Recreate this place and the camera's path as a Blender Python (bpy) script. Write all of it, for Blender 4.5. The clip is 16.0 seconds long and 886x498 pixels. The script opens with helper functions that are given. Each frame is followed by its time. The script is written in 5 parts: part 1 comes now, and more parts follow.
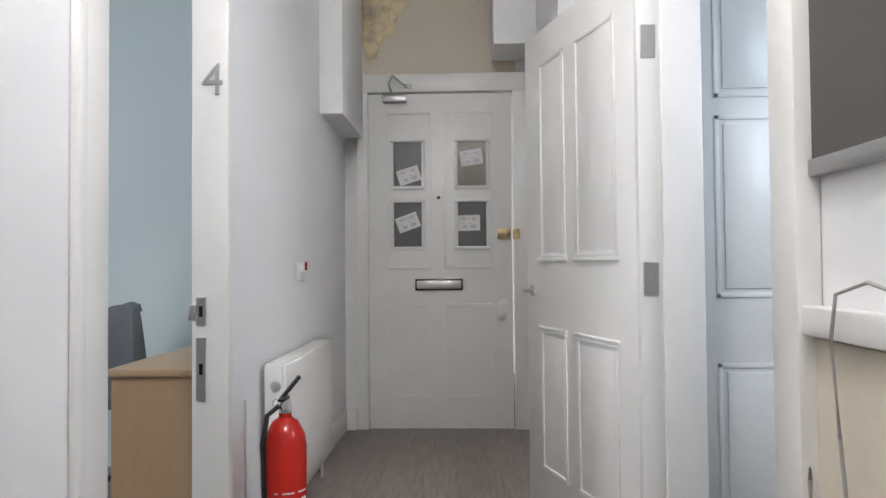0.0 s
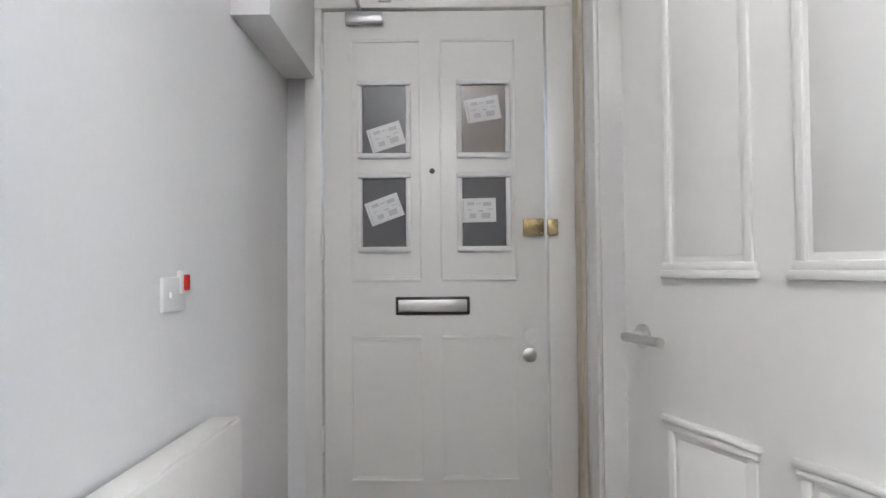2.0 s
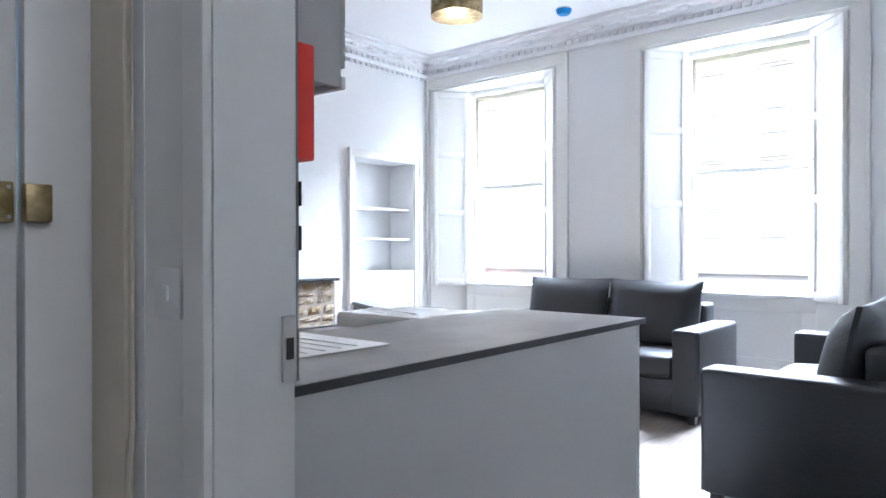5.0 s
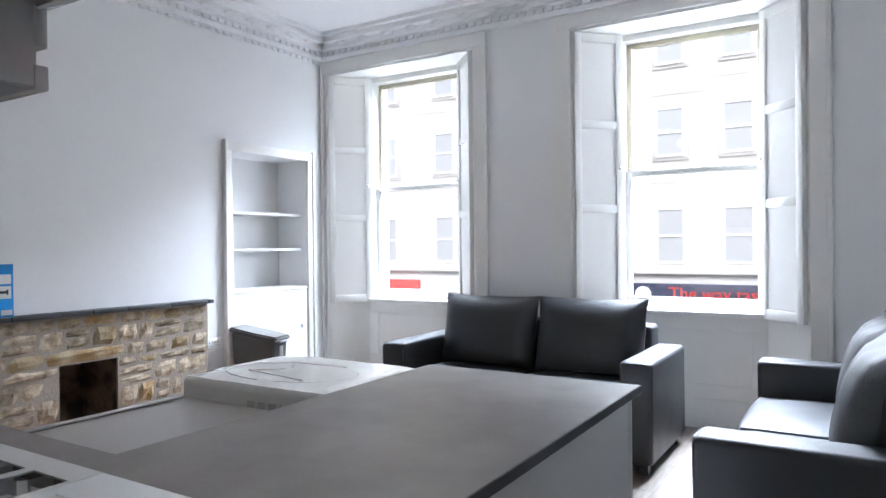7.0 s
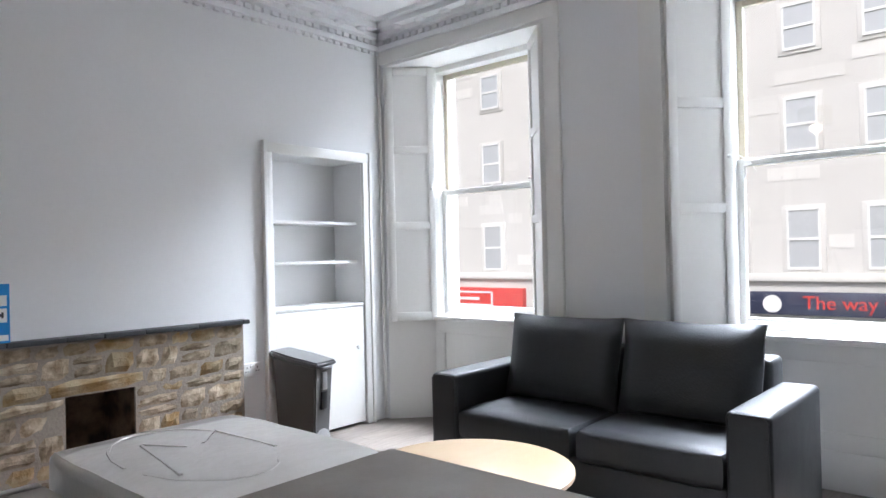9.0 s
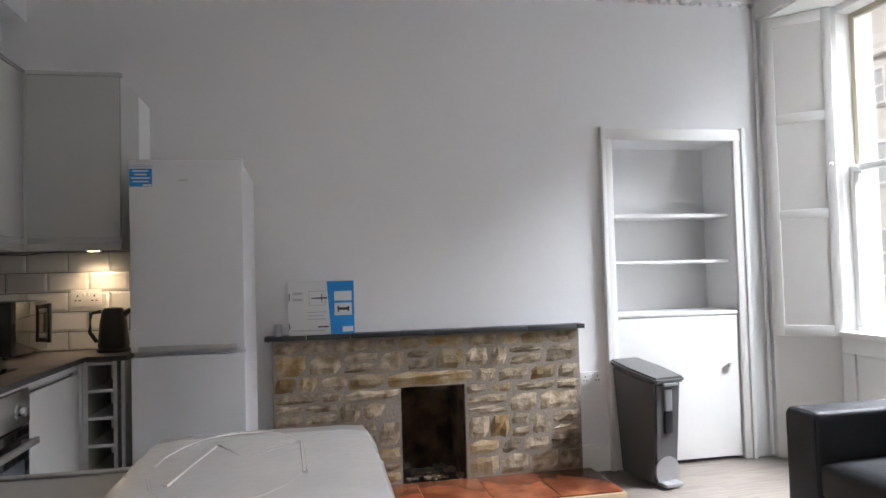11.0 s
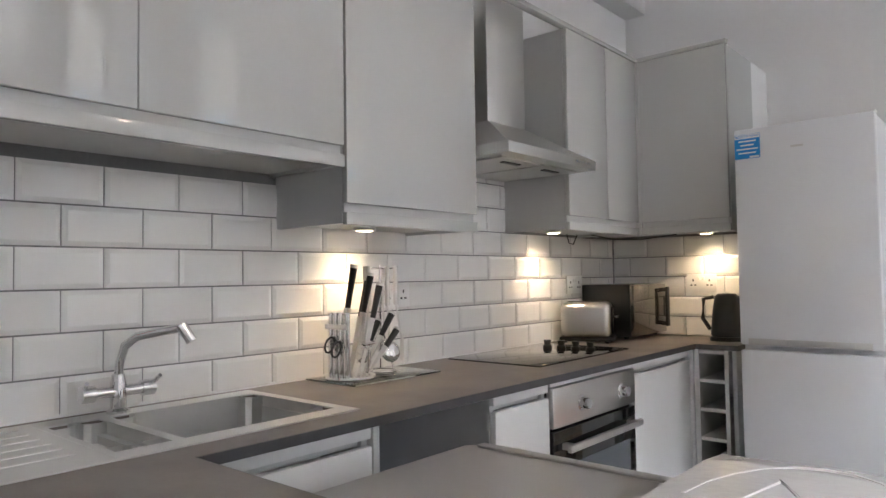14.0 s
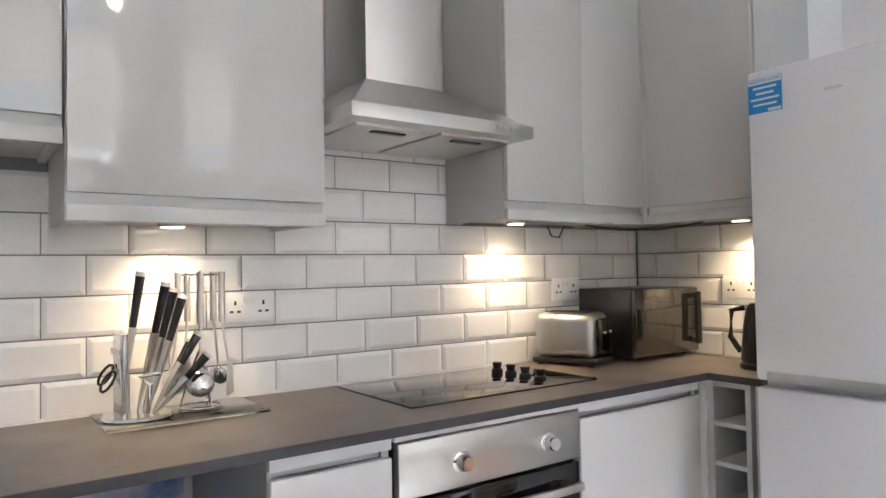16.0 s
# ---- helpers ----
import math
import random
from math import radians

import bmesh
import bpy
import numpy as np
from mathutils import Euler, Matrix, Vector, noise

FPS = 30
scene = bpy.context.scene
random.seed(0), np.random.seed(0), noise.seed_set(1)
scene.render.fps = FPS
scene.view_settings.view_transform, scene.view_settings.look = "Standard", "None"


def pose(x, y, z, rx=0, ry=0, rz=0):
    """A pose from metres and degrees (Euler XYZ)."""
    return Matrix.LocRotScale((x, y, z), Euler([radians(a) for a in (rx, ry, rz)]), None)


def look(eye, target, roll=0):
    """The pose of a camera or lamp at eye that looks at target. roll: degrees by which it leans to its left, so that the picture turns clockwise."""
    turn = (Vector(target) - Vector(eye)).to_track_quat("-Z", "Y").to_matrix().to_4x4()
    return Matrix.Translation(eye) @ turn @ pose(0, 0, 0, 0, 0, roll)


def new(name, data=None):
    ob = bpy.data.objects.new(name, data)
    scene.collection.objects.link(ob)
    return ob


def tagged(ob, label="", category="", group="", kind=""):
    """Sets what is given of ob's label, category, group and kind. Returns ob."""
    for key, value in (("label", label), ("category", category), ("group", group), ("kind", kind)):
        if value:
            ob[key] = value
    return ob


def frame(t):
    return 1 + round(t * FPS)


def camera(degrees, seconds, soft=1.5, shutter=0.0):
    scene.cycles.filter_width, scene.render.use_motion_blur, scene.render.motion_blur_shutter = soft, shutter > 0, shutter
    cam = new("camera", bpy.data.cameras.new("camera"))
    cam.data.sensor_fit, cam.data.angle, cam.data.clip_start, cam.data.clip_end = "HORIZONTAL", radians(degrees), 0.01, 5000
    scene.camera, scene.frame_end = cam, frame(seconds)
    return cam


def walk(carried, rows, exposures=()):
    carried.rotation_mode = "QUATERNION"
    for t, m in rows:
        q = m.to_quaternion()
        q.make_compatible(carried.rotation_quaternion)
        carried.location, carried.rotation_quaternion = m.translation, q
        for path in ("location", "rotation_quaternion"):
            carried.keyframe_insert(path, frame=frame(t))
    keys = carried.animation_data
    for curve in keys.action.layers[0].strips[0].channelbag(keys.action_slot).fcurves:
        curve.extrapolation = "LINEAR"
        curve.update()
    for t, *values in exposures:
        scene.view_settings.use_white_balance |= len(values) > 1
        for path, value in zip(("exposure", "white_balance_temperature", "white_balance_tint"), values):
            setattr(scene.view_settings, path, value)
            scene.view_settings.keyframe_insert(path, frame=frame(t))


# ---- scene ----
cam = camera(66.1, 16.0)
PATH = [
    (0, (-0.109, -0.411, 1.088), (-0.178, 1.587, 1.138), -0.5),
    (0.5, (-0.138, -0.021, 1.1), (-0.204, 1.978, 1.147), -0.5),
    (1, (-0.155, 0.398, 1.11), (-0.21, 2.397, 1.157), -0.5),
    (1.5, (-0.191, 0.802, 1.116), (-0.232, 2.801, 1.164), -0.6),
    (2, (-0.234, 1.201, 1.126), (-0.244, 3.2, 1.182), -0.5),
    (2.5, (-0.225, 1.568, 1.173), (-0.109, 3.564, 1.222), -0.7),
    (3, (-0.262, 1.886, 1.215), (0.172, 3.838, 1.26), -0.4),
    (3.5, (-0.387, 2.168, 1.256), (0.486, 3.968, 1.256), -0.2),
    (4, (-0.31, 2.44, 1.22), (0.827, 4.085, 1.22), -0.6),
    (4.5, (-0.268, 2.592, 1.209), (1.081, 4.068, 1.205), -0.3),
    (5, (-0.25, 2.762, 1.218), (1.28, 4.05, 1.211), -0.1),
    (7.5, (0.66, 3.436, 1.342), (2.364, 4.483, 1.33), -0.6),
    (8, (0.808, 3.452, 1.352), (2.469, 4.566, 1.346), -0.8),
    (8.2, (0.925, 3.484, 1.355), (2.567, 4.626, 1.354), -0.9),
    (10.5, (2.094, 3.58, 1.288), (2.882, 5.417, 1.334), -1.7),
    (11, (2.31, 3.582, 1.272), (2.69, 5.544, 1.34), -1.6),
    (11.5, (2.372, 3.62, 1.26), (2.364, 5.618, 1.348), -1.5),
    (12, (2.415, 3.598, 1.264), (2.033, 5.558, 1.36), -1.2),
    (12.5, (2.427, 3.587, 1.262), (1.748, 5.466, 1.354), -1.1),
    (13, (2.41, 3.654, 1.246), (1.486, 5.426, 1.328), -0.9),
    (13.5, (2.376, 3.784, 1.239), (1.246, 5.432, 1.322), -0.8),
    (14, (2.412, 3.977, 1.24), (1.106, 5.489, 1.321), -0.9),
    (14.5, (2.463, 4.219, 1.256), (1.05, 5.632, 1.33), -1.0),
    (15, (2.489, 4.481, 1.254), (0.989, 5.801, 1.321), -1.0),
    (15.5, (2.532, 4.746, 1.26), (0.96, 5.98, 1.328), -1.1),
    (16, (2.573, 5.02, 1.274), (0.947, 6.183, 1.333), -1.0),
]
EXPOSURES = [(0.0, 1.62, 6330, 11), (1.0, 1.70, 6330, 11), (2.0, 1.92, 6220, 11), (3.5, 1.85, 6030, 11), (5.0, 1.24, 5560, 10), (7.5, 0.56, 5850, 10),
             (8.2, 0.46, 5900, 10), (10.5, 0.1, 6350, 12), (12.5, 0.58, 6400, 12), (14.0, 0.92, 6350, 12), (16.0, 1.25, 6300, 12)]
walk(cam, [(t, look(eye, target, roll)) for t, eye, target, roll in PATH],
     exposures=EXPOSURES)

# ---- world and light ----
world = bpy.data.worlds.new("overcast_sky")
scene.world = world
world.use_nodes = True
wn = world.node_tree
sky = wn.nodes.new("ShaderNodeTexSky")
sky.sky_type = "NISHITA"
sky.sun_disc = False
sky.sun_elevation = radians(42)
sky.sun_rotation = radians(255)
sky.dust_density = 4.0
wn.links.new(sky.outputs[0], wn.nodes["Background"].inputs[0])
wn.nodes["Background"].inputs[1].default_value = 0.15


def lamp(name, kind, m, energy, colour, **settings):
    data = bpy.data.lights.new(name, kind)
    data.energy, data.color = energy, colour
    for key, value in settings.items():
        if key == "size":
            data.shape, data.size, data.size_y = "RECTANGLE", value[0], value[1]
        elif key == "radius":
            data.shadow_soft_size = value
        elif key == "cone":
            data.spot_size, data.spot_blend = radians(value), 0.9
        elif key == "spread":
            data.spread = radians(value)
        elif key == "angle":
            data.angle = radians(value)
    ob = new(name, data)
    ob.matrix_basis = m
    return ob


lamp("sun", "SUN", look((0, 0, 20), (9, 2.5, 11.5)), 1.8, (1.0, 0.96, 0.90), angle=12)
SKYBLUE = (0.88, 0.93, 1.0)
WARM = (1.0, 0.72, 0.42)
# area lamps added outside and above the sash windows, standing in for skylight
for yc, power in ((4.43, 1100), (6.80, 620)):
    lamp("daylight_fill", "AREA", look((7.2, yc, 4.8), (3.0, yc - 0.3, 1.1)), power, SKYBLUE, size=(2.4, 2.4), spread=85)
# fill lamps added inside the bedroom and side room, which have no window built
lamp("daylight_fill", "AREA", look((-3.7, 1.2, 1.7), (-1.0, 1.8, 1.2)), 12, SKYBLUE, size=(1.0, 1.4))
lamp("daylight_fill", "AREA", look((1.9, 1.1, 2.0), (0.9, 1.9, 1.2)), 5.5, (0.75, 0.87, 1.0), size=(0.7, 0.8))

# ---- materials ----


def material(name, colour, rough=0.5, metal=0.0, vary=0.06, scale=6.0, bump=0.05, fine=120.0, coat=0.0,
             second=None, mix_scale=2.0, per_piece=0.0, stretch=(1, 1, 1), spec=0.5):
    m = bpy.data.materials.new(name)
    m.use_nodes = True
    nt = m.node_tree
    n, l = nt.nodes, nt.links
    b = n["Principled BSDF"]
    b.inputs["Roughness"].default_value = rough
    b.inputs["Metallic"].default_value = metal
    b.inputs["Coat Weight"].default_value = coat
    b.inputs["Coat Roughness"].default_value = 0.06
    b.inputs["Specular IOR Level"].default_value = spec
    tc = n.new("ShaderNodeTexCoord")
    mp = n.new("ShaderNodeMapping")
    mp.inputs["Scale"].default_value = stretch
    l.new(tc.outputs["Object"], mp.inputs[0])
    big = n.new("ShaderNodeTexNoise")
    big.inputs["Scale"].default_value = scale
    big.inputs["Detail"].default_value = 5
    l.new(mp.outputs[0], big.inputs["Vector"])
    small = n.new("ShaderNodeTexNoise")
    small.inputs["Scale"].default_value = fine
    small.inputs["Detail"].default_value = 3
    l.new(mp.outputs[0], small.inputs["Vector"])
    base = n.new("ShaderNodeMix")
    base.data_type = "RGBA"
    base.inputs[6].default_value = (*[c * (1 - vary) for c in colour], 1)
    base.inputs[7].default_value = (*[min(1, c * (1 + vary)) for c in (second or colour)], 1)
    if second:
        big.inputs["Scale"].default_value = mix_scale
        ramp = n.new("ShaderNodeValToRGB")
        ramp.color_ramp.elements[0].position, ramp.color_ramp.elements[1].position = 0.38, 0.62
        l.new(big.outputs["Fac"], ramp.inputs[0])
        l.new(ramp.outputs[0], base.inputs[0])
    else:
        l.new(big.outputs["Fac"], base.inputs[0])
    out = base.outputs[2]
    hsv = n.new("ShaderNodeHueSaturation")
    l.new(out, hsv.inputs["Color"])
    ma = n.new("ShaderNodeMapRange")
    ma.inputs[3].default_value, ma.inputs[4].default_value = 1 - vary, 1 + vary
    if per_piece:
        info = n.new("ShaderNodeObjectInfo")
        ma.inputs[3].default_value, ma.inputs[4].default_value = 1 - per_piece, 1 + per_piece
        l.new(info.outputs["Random"], ma.inputs[0])
    else:
        l.new(small.outputs["Fac"], ma.inputs[0])
    l.new(ma.outputs[0], hsv.inputs["Value"])
    l.new(hsv.outputs[0], b.inputs["Base Color"])
    rr = n.new("ShaderNodeMapRange")
    rr.inputs[3].default_value, rr.inputs[4].default_value = max(0.02, rough - min(0.08, vary)), min(1, rough + min(0.08, vary))
    l.new(big.outputs["Fac"], rr.inputs[0])
    l.new(rr.outputs[0], b.inputs["Roughness"])
    if bump:
        bp = n.new("ShaderNodeBump")
        bp.inputs["Strength"].default_value = bump
        bp.inputs["Distance"].default_value = 0.004
        l.new(small.outputs["Fac"], bp.inputs["Height"])
        l.new(bp.outputs[0], b.inputs["Normal"])
    return m


def glow(name, colour, strength):
    m = bpy.data.materials.new(name)
    m.use_nodes = True
    b = m.node_tree.nodes["Principled BSDF"]
    b.inputs["Base Color"].default_value = (*colour, 1)
    b.inputs["Emission Color"].default_value = (*colour, 1)
    b.inputs["Emission Strength"].default_value = strength
    return m


def clear_glass(name, tint=(1, 1, 1)):
    m = bpy.data.materials.new(name)
    m.use_nodes = True
    b = m.node_tree.nodes["Principled BSDF"]
    b.inputs["Base Color"].default_value = (*tint, 1)
    b.inputs["Roughness"].default_value = 0.02
    b.inputs["Transmission Weight"].default_value = 1.0
    b.inputs["IOR"].default_value = 1.45
    return m


PAINT = material("white_wall_paint", (0.80, 0.80, 0.80), 0.6, vary=0.02, scale=1.5, bump=0.04, fine=60)
CREAM = material("cream_wall_paint", (0.62, 0.56, 0.46), 0.7, vary=0.05, scale=2.5, bump=0.08, fine=40)
PLASTER = material("bare_plaster", (0.42, 0.34, 0.24), 0.9, vary=0.15, bump=0.5, fine=50, second=(0.66, 0.56, 0.36), mix_scale=9)
MINT = material("pale_green_wall_paint", (0.66, 0.74, 0.73), 0.7, vary=0.02, scale=1.5)
GLOSS = material("white_gloss_woodwork", (0.80, 0.79, 0.76), 0.32, vary=0.02, scale=4, bump=0.05, fine=35)
CEIL = material("ceiling_paint", (0.84, 0.84, 0.85), 0.8, vary=0.02)
PLANK = material("grey_brown_laminate", (0.175, 0.145, 0.125), 0.36, vary=0.08, scale=3, bump=0.06, fine=30,
                 second=(0.225, 0.195, 0.17), mix_scale=4, per_piece=0.10, stretch=(1.2, 14, 1))
PLANKH = material("grey_brown_laminate_hall", (0.185, 0.142, 0.118), 0.36, vary=0.08, scale=3, bump=0.06, fine=30,
                  second=(0.225, 0.195, 0.17), mix_scale=4, per_piece=0.10, stretch=(14, 1.2, 1))
UNDER = material("floor_joint", (0.05, 0.045, 0.04), 0.8)
CAB = material("pale_grey_gloss_cabinet", (0.53, 0.535, 0.52), 0.03, vary=0.01, bump=0, coat=0.8, spec=0.6)
CABM = material("pale_grey_carcass", (0.50, 0.505, 0.495), 0.40, vary=0.02, bump=0)
CABW = material("off_white_base_unit", (0.66, 0.66, 0.65), 0.30, vary=0.02, bump=0)
TOP = material("taupe_laminate_worktop", (0.155, 0.128, 0.110), 0.45, vary=0.10, scale=12, bump=0.05, fine=200,
               second=(0.20, 0.172, 0.150), mix_scale=5, spec=0.9)
EDGE = material("dark_worktop_edge", (0.045, 0.045, 0.05), 0.4)
TILE = material("white_glazed_tile", (0.80, 0.79, 0.77), 0.08, vary=0.02, scale=9, bump=0.02, fine=14, per_piece=0.03, coat=0.3)
GROUT = material("grey_grout", (0.21, 0.21, 0.21), 0.9, vary=0.1)
STEEL = material("brushed_steel", (0.62, 0.61, 0.59), 0.30, metal=1.0, vary=0.015, scale=2, bump=0)
SINK = material("satin_sink_steel", (0.74, 0.73, 0.71), 0.36, metal=1.0, vary=0.02, scale=2, bump=0)
CHROME = material("chrome", (0.80, 0.80, 0.80), 0.08, metal=1.0, vary=0.01, bump=0)
SATIN = material("satin_metal", (0.66, 0.65, 0.63), 0.42, metal=1.0, vary=0.05, bump=0)
BRASS = material("aged_brass", (0.34, 0.26, 0.12), 0.40, metal=0.9, vary=0.2, bump=0.1, second=(0.45, 0.36, 0.20), mix_scale=25)
BLACKG = material("black_glass", (0.006, 0.006, 0.007), 0.04, vary=0.0, bump=0, coat=0.5)
BLACK = material("black_plastic", (0.012, 0.012, 0.013), 0.30, vary=0.05, bump=0)
WHITEP = material("white_plastic", (0.78, 0.78, 0.77), 0.35, vary=0.01, bump=0)
APPL = material("white_enamel_appliance", (0.76, 0.77, 0.79), 0.28, vary=0.01, bump=0)
APTOP = material("grey_appliance_top", (0.36, 0.345, 0.33), 0.30, vary=0.04, bump=0.04, fine=250)
WRAP = material("polystyrene_in_film", (0.80, 0.78, 0.76), 0.22, vary=0.03, scale=10, bump=0.35, fine=28, coat=0.6)
LEATHER = material("charcoal_faux_leather", (0.020, 0.021, 0.024), 0.46, vary=0.15, scale=8, bump=0.30, fine=90)
PIPING = material("charcoal_piping", (0.032, 0.033, 0.037), 0.45)
STONE = material("sandstone_block", (0.25, 0.185, 0.115), 0.9, vary=0.25, bump=1.0, fine=38,
                 second=(0.33, 0.27, 0.195), mix_scale=16, per_piece=0.34)
STONEY = material("ochre_sandstone_block", (0.32, 0.20, 0.075), 0.9, vary=0.25, bump=0.9, fine=45,
                  second=(0.30, 0.24, 0.15), mix_scale=9, per_piece=0.3)
MORTAR = material("grey_mortar", (0.27, 0.235, 0.195), 0.95, vary=0.2, bump=0.6, fine=60)
SOOT = material("sooty_firebrick", (0.05, 0.037, 0.026), 0.95, vary=0.3, bump=0.7, fine=35, second=(0.13, 0.09, 0.055), mix_scale=7)
SLATE = material("dark_slate", (0.035, 0.038, 0.042), 0.5, vary=0.2, bump=0.3, fine=50)
HEARTH = material("red_brown_hearth_tile", (0.20, 0.055, 0.025), 0.22, vary=0.15, bump=0.1, fine=40, second=(0.27, 0.09, 0.04), mix_scale=6)
BIN = material("dark_grey_bin_plastic", (0.085, 0.083, 0.082), 0.42, vary=0.04, bump=0.08, fine=180)
SILVER = material("silver_plastic", (0.45, 0.45, 0.46), 0.3, metal=0.7, vary=0.03, bump=0)
RED = material("red_enamel", (0.52, 0.02, 0.012), 0.22, vary=0.05, bump=0)
REDC = material("red_pouch", (0.68, 0.035, 0.02), 0.5, vary=0.04)
BLUE = material("blue_print", (0.012, 0.24, 0.62), 0.4, vary=0.02, bump=0)
CARD = material("white_card", (0.74, 0.74, 0.73), 0.55, vary=0.02, bump=0.02)
INK = material("grey_print", (0.50, 0.50, 0.51), 0.6, bump=0)
DARKINK = material("black_print", (0.03, 0.03, 0.03), 0.6, bump=0)
BOARD = material("grey_felt_board", (0.095, 0.085, 0.080), 0.95, vary=0.06, bump=0.3, fine=300)
FROST = material("grey_backed_glass", (0.115, 0.115, 0.118), 0.25, vary=0.05, scale=2, bump=0.05, fine=15)
FROSTB = material("brown_backed_glass", (0.20, 0.165, 0.135), 0.25, vary=0.05, scale=2, bump=0.05, fine=15)
PINE = material("pale_birch_laminate", (0.50, 0.36, 0.22), 0.35, vary=0.08, scale=4, bump=0.03, stretch=(1, 8, 8))
BEECH = material("beech_desk", (0.42, 0.29, 0.17), 0.38, vary=0.08, scale=4, bump=0.03, stretch=(8, 1, 1))
WEAVE = material("grey_striped_fabric", (0.15, 0.155, 0.165), 0.8, vary=0.2, bump=0.4, fine=90, stretch=(1, 6, 1))
CABLE = material("grey_cable", (0.34, 0.32, 0.30), 0.5)
GREEN = material("green_plastic", (0.02, 0.55, 0.05), 0.4)
GLASSB = clear_glass("toughened_glass_board", (0.86, 0.93, 0.91))
PANE = clear_glass("window_pane")
OLDWOOD = material("aged_cream_sash_paint", (0.55, 0.50, 0.38), 0.45, vary=0.08, bump=0.1, fine=30)
SANDF = material("sandstone_ashlar", (0.68, 0.67, 0.645), 0.9, vary=0.10, scale=0.8, bump=0.3, fine=6, second=(0.58, 0.57, 0.55), mix_scale=0.6, per_piece=0.10)
FWIN = material("reflective_far_window", (0.46, 0.48, 0.50), 0.1, vary=0.1, bump=0)
NAVY = material("navy_fascia", (0.03, 0.035, 0.07), 0.5)
REDF = material("red_fascia", (0.60, 0.04, 0.03), 0.5)
ROAD = material("asphalt", (0.06, 0.06, 0.06), 0.9, vary=0.15, bump=0.3, fine=20)
BULB = glow("lamp_glow", (1.0, 0.82, 0.58), 4.0)
SPOTG = glow("spot_glow", (1.0, 0.80, 0.50), 9.0)
FILM = material("blue_clouded_film", (0.60, 0.60, 0.62), 0.35, vary=0.05, second=(0.05, 0.13, 0.38), mix_scale=6, bump=0.05)

# ---- mesh helpers ----


def bx(bm, x0, x1, y0, y1, z0, z1, bevel=0.0, segs=2):
    r = bmesh.ops.create_cube(bm, size=1.0)
    vs = r["verts"]
    for v in vs:
        v.co = Vector(((x0 + x1) / 2 + v.co.x * (x1 - x0), (y0 + y1) / 2 + v.co.y * (y1 - y0), (z0 + z1) / 2 + v.co.z * (z1 - z0)))
    if bevel:
        es = list({e for v in vs for e in v.link_edges})
        bmesh.ops.bevel(bm, geom=es, offset=bevel, segments=segs, affect="EDGES", profile=0.5)
    return bm


def box(*a, **k):
    return bx(bmesh.new(), *a, **k)


def cyl(bm, p, q, r0, r1=None, n=16):
    """A tapered rod from p to q."""
    p, q = Vector(p), Vector(q)
    d = q - p
    m = Matrix.Translation((p + q) / 2) @ d.to_track_quat("Z", "Y").to_matrix().to_4x4()
    bmesh.ops.create_cone(bm, cap_ends=True, segments=n, radius1=r0, radius2=r0 if r1 is None else r1, depth=d.length, matrix=m)
    return bm


def prism(points, z0, z1, bevel=0.0):
    """An upright block over a plan outline."""
    bm = bmesh.new()
    f = bm.faces.new([bm.verts.new((x, y, z0)) for x, y in points])
    r = bmesh.ops.extrude_face_region(bm, geom=[f])
    for v in r["geom"]:
        if isinstance(v, bmesh.types.BMVert):
            v.co.z = z1
    bmesh.ops.recalc_face_normals(bm, faces=bm.faces)
    if bevel:
        bmesh.ops.bevel(bm, geom=list(bm.edges), offset=bevel, segments=2, affect="EDGES")
    return bm


def lathe(profile, at=(0, 0, 0), n=28):
    bm = bmesh.new()
    rings = []
    for r, z in profile:
        rings.append([bm.verts.new((at[0] + r * math.cos(2 * math.pi * i / n), at[1] + r * math.sin(2 * math.pi * i / n), at[2] + z)) for i in range(n)])
    for a, b in zip(rings, rings[1:]):
        for i in range(n):
            bm.faces.new((a[i], a[(i + 1) % n], b[(i + 1) % n], b[i]))
    if profile[0][0] > 0.001:
        bm.faces.new(rings[0][::-1])
    if profile[-1][0] > 0.001:
        bm.faces.new(rings[-1])
    bmesh.ops.remove_doubles(bm, verts=bm.verts, dist=1e-5)
    bmesh.ops.recalc_face_normals(bm, faces=bm.faces)
    return bm


def tube(points, r, n=10):
    """A bent round bar through the points."""
    bm = bmesh.new()
    pts = [Vector(p) for p in points]
    rings = []
    for i, p in enumerate(pts):
        d = (pts[min(i + 1, len(pts) - 1)] - pts[max(i - 1, 0)]).normalized()
        q = d.to_track_quat("Z", "Y")
        rings.append([bm.verts.new(p + q @ Vector((r * math.cos(2 * math.pi * k / n), r * math.sin(2 * math.pi * k / n), 0))) for k in range(n)])
    for a, b in zip(rings, rings[1:]):
        for k in range(n):
            bm.faces.new((a[k], a[(k + 1) % n], b[(k + 1) % n], b[k]))
    bm.faces.new(rings[0][::-1])
    bm.faces.new(rings[-1])
    bmesh.ops.recalc_face_normals(bm, faces=bm.faces)
    return bm


def turned(bm, m):
    bmesh.ops.transform(bm, matrix=m, verts=bm.verts)
    return bm


def mesh_object(name, bm, mat, smooth=40):
    me = bpy.data.meshes.new(name)
    bm.normal_update()
    if smooth:
        lim = radians(smooth)
        for e in bm.edges:
            e.smooth = len(e.link_faces) == 2 and e.calc_face_angle(0) < lim
        for f in bm.faces:
            f.smooth = True
    bm.to_mesh(me)
    bm.free()
    me.materials.append(mat)
    return new(name, me)


def thing(name, label, category, base=(0, 0, 0), group=""):
    ob = new(name)
    ob.empty_display_size = 0.1
    ob.matrix_basis = Matrix.Translation(base)
    return tagged(ob, label, category, group)


def single(name, bm, mat, label, category, group=""):
    return tagged(mesh_object(name, bm, mat), label, category, group)


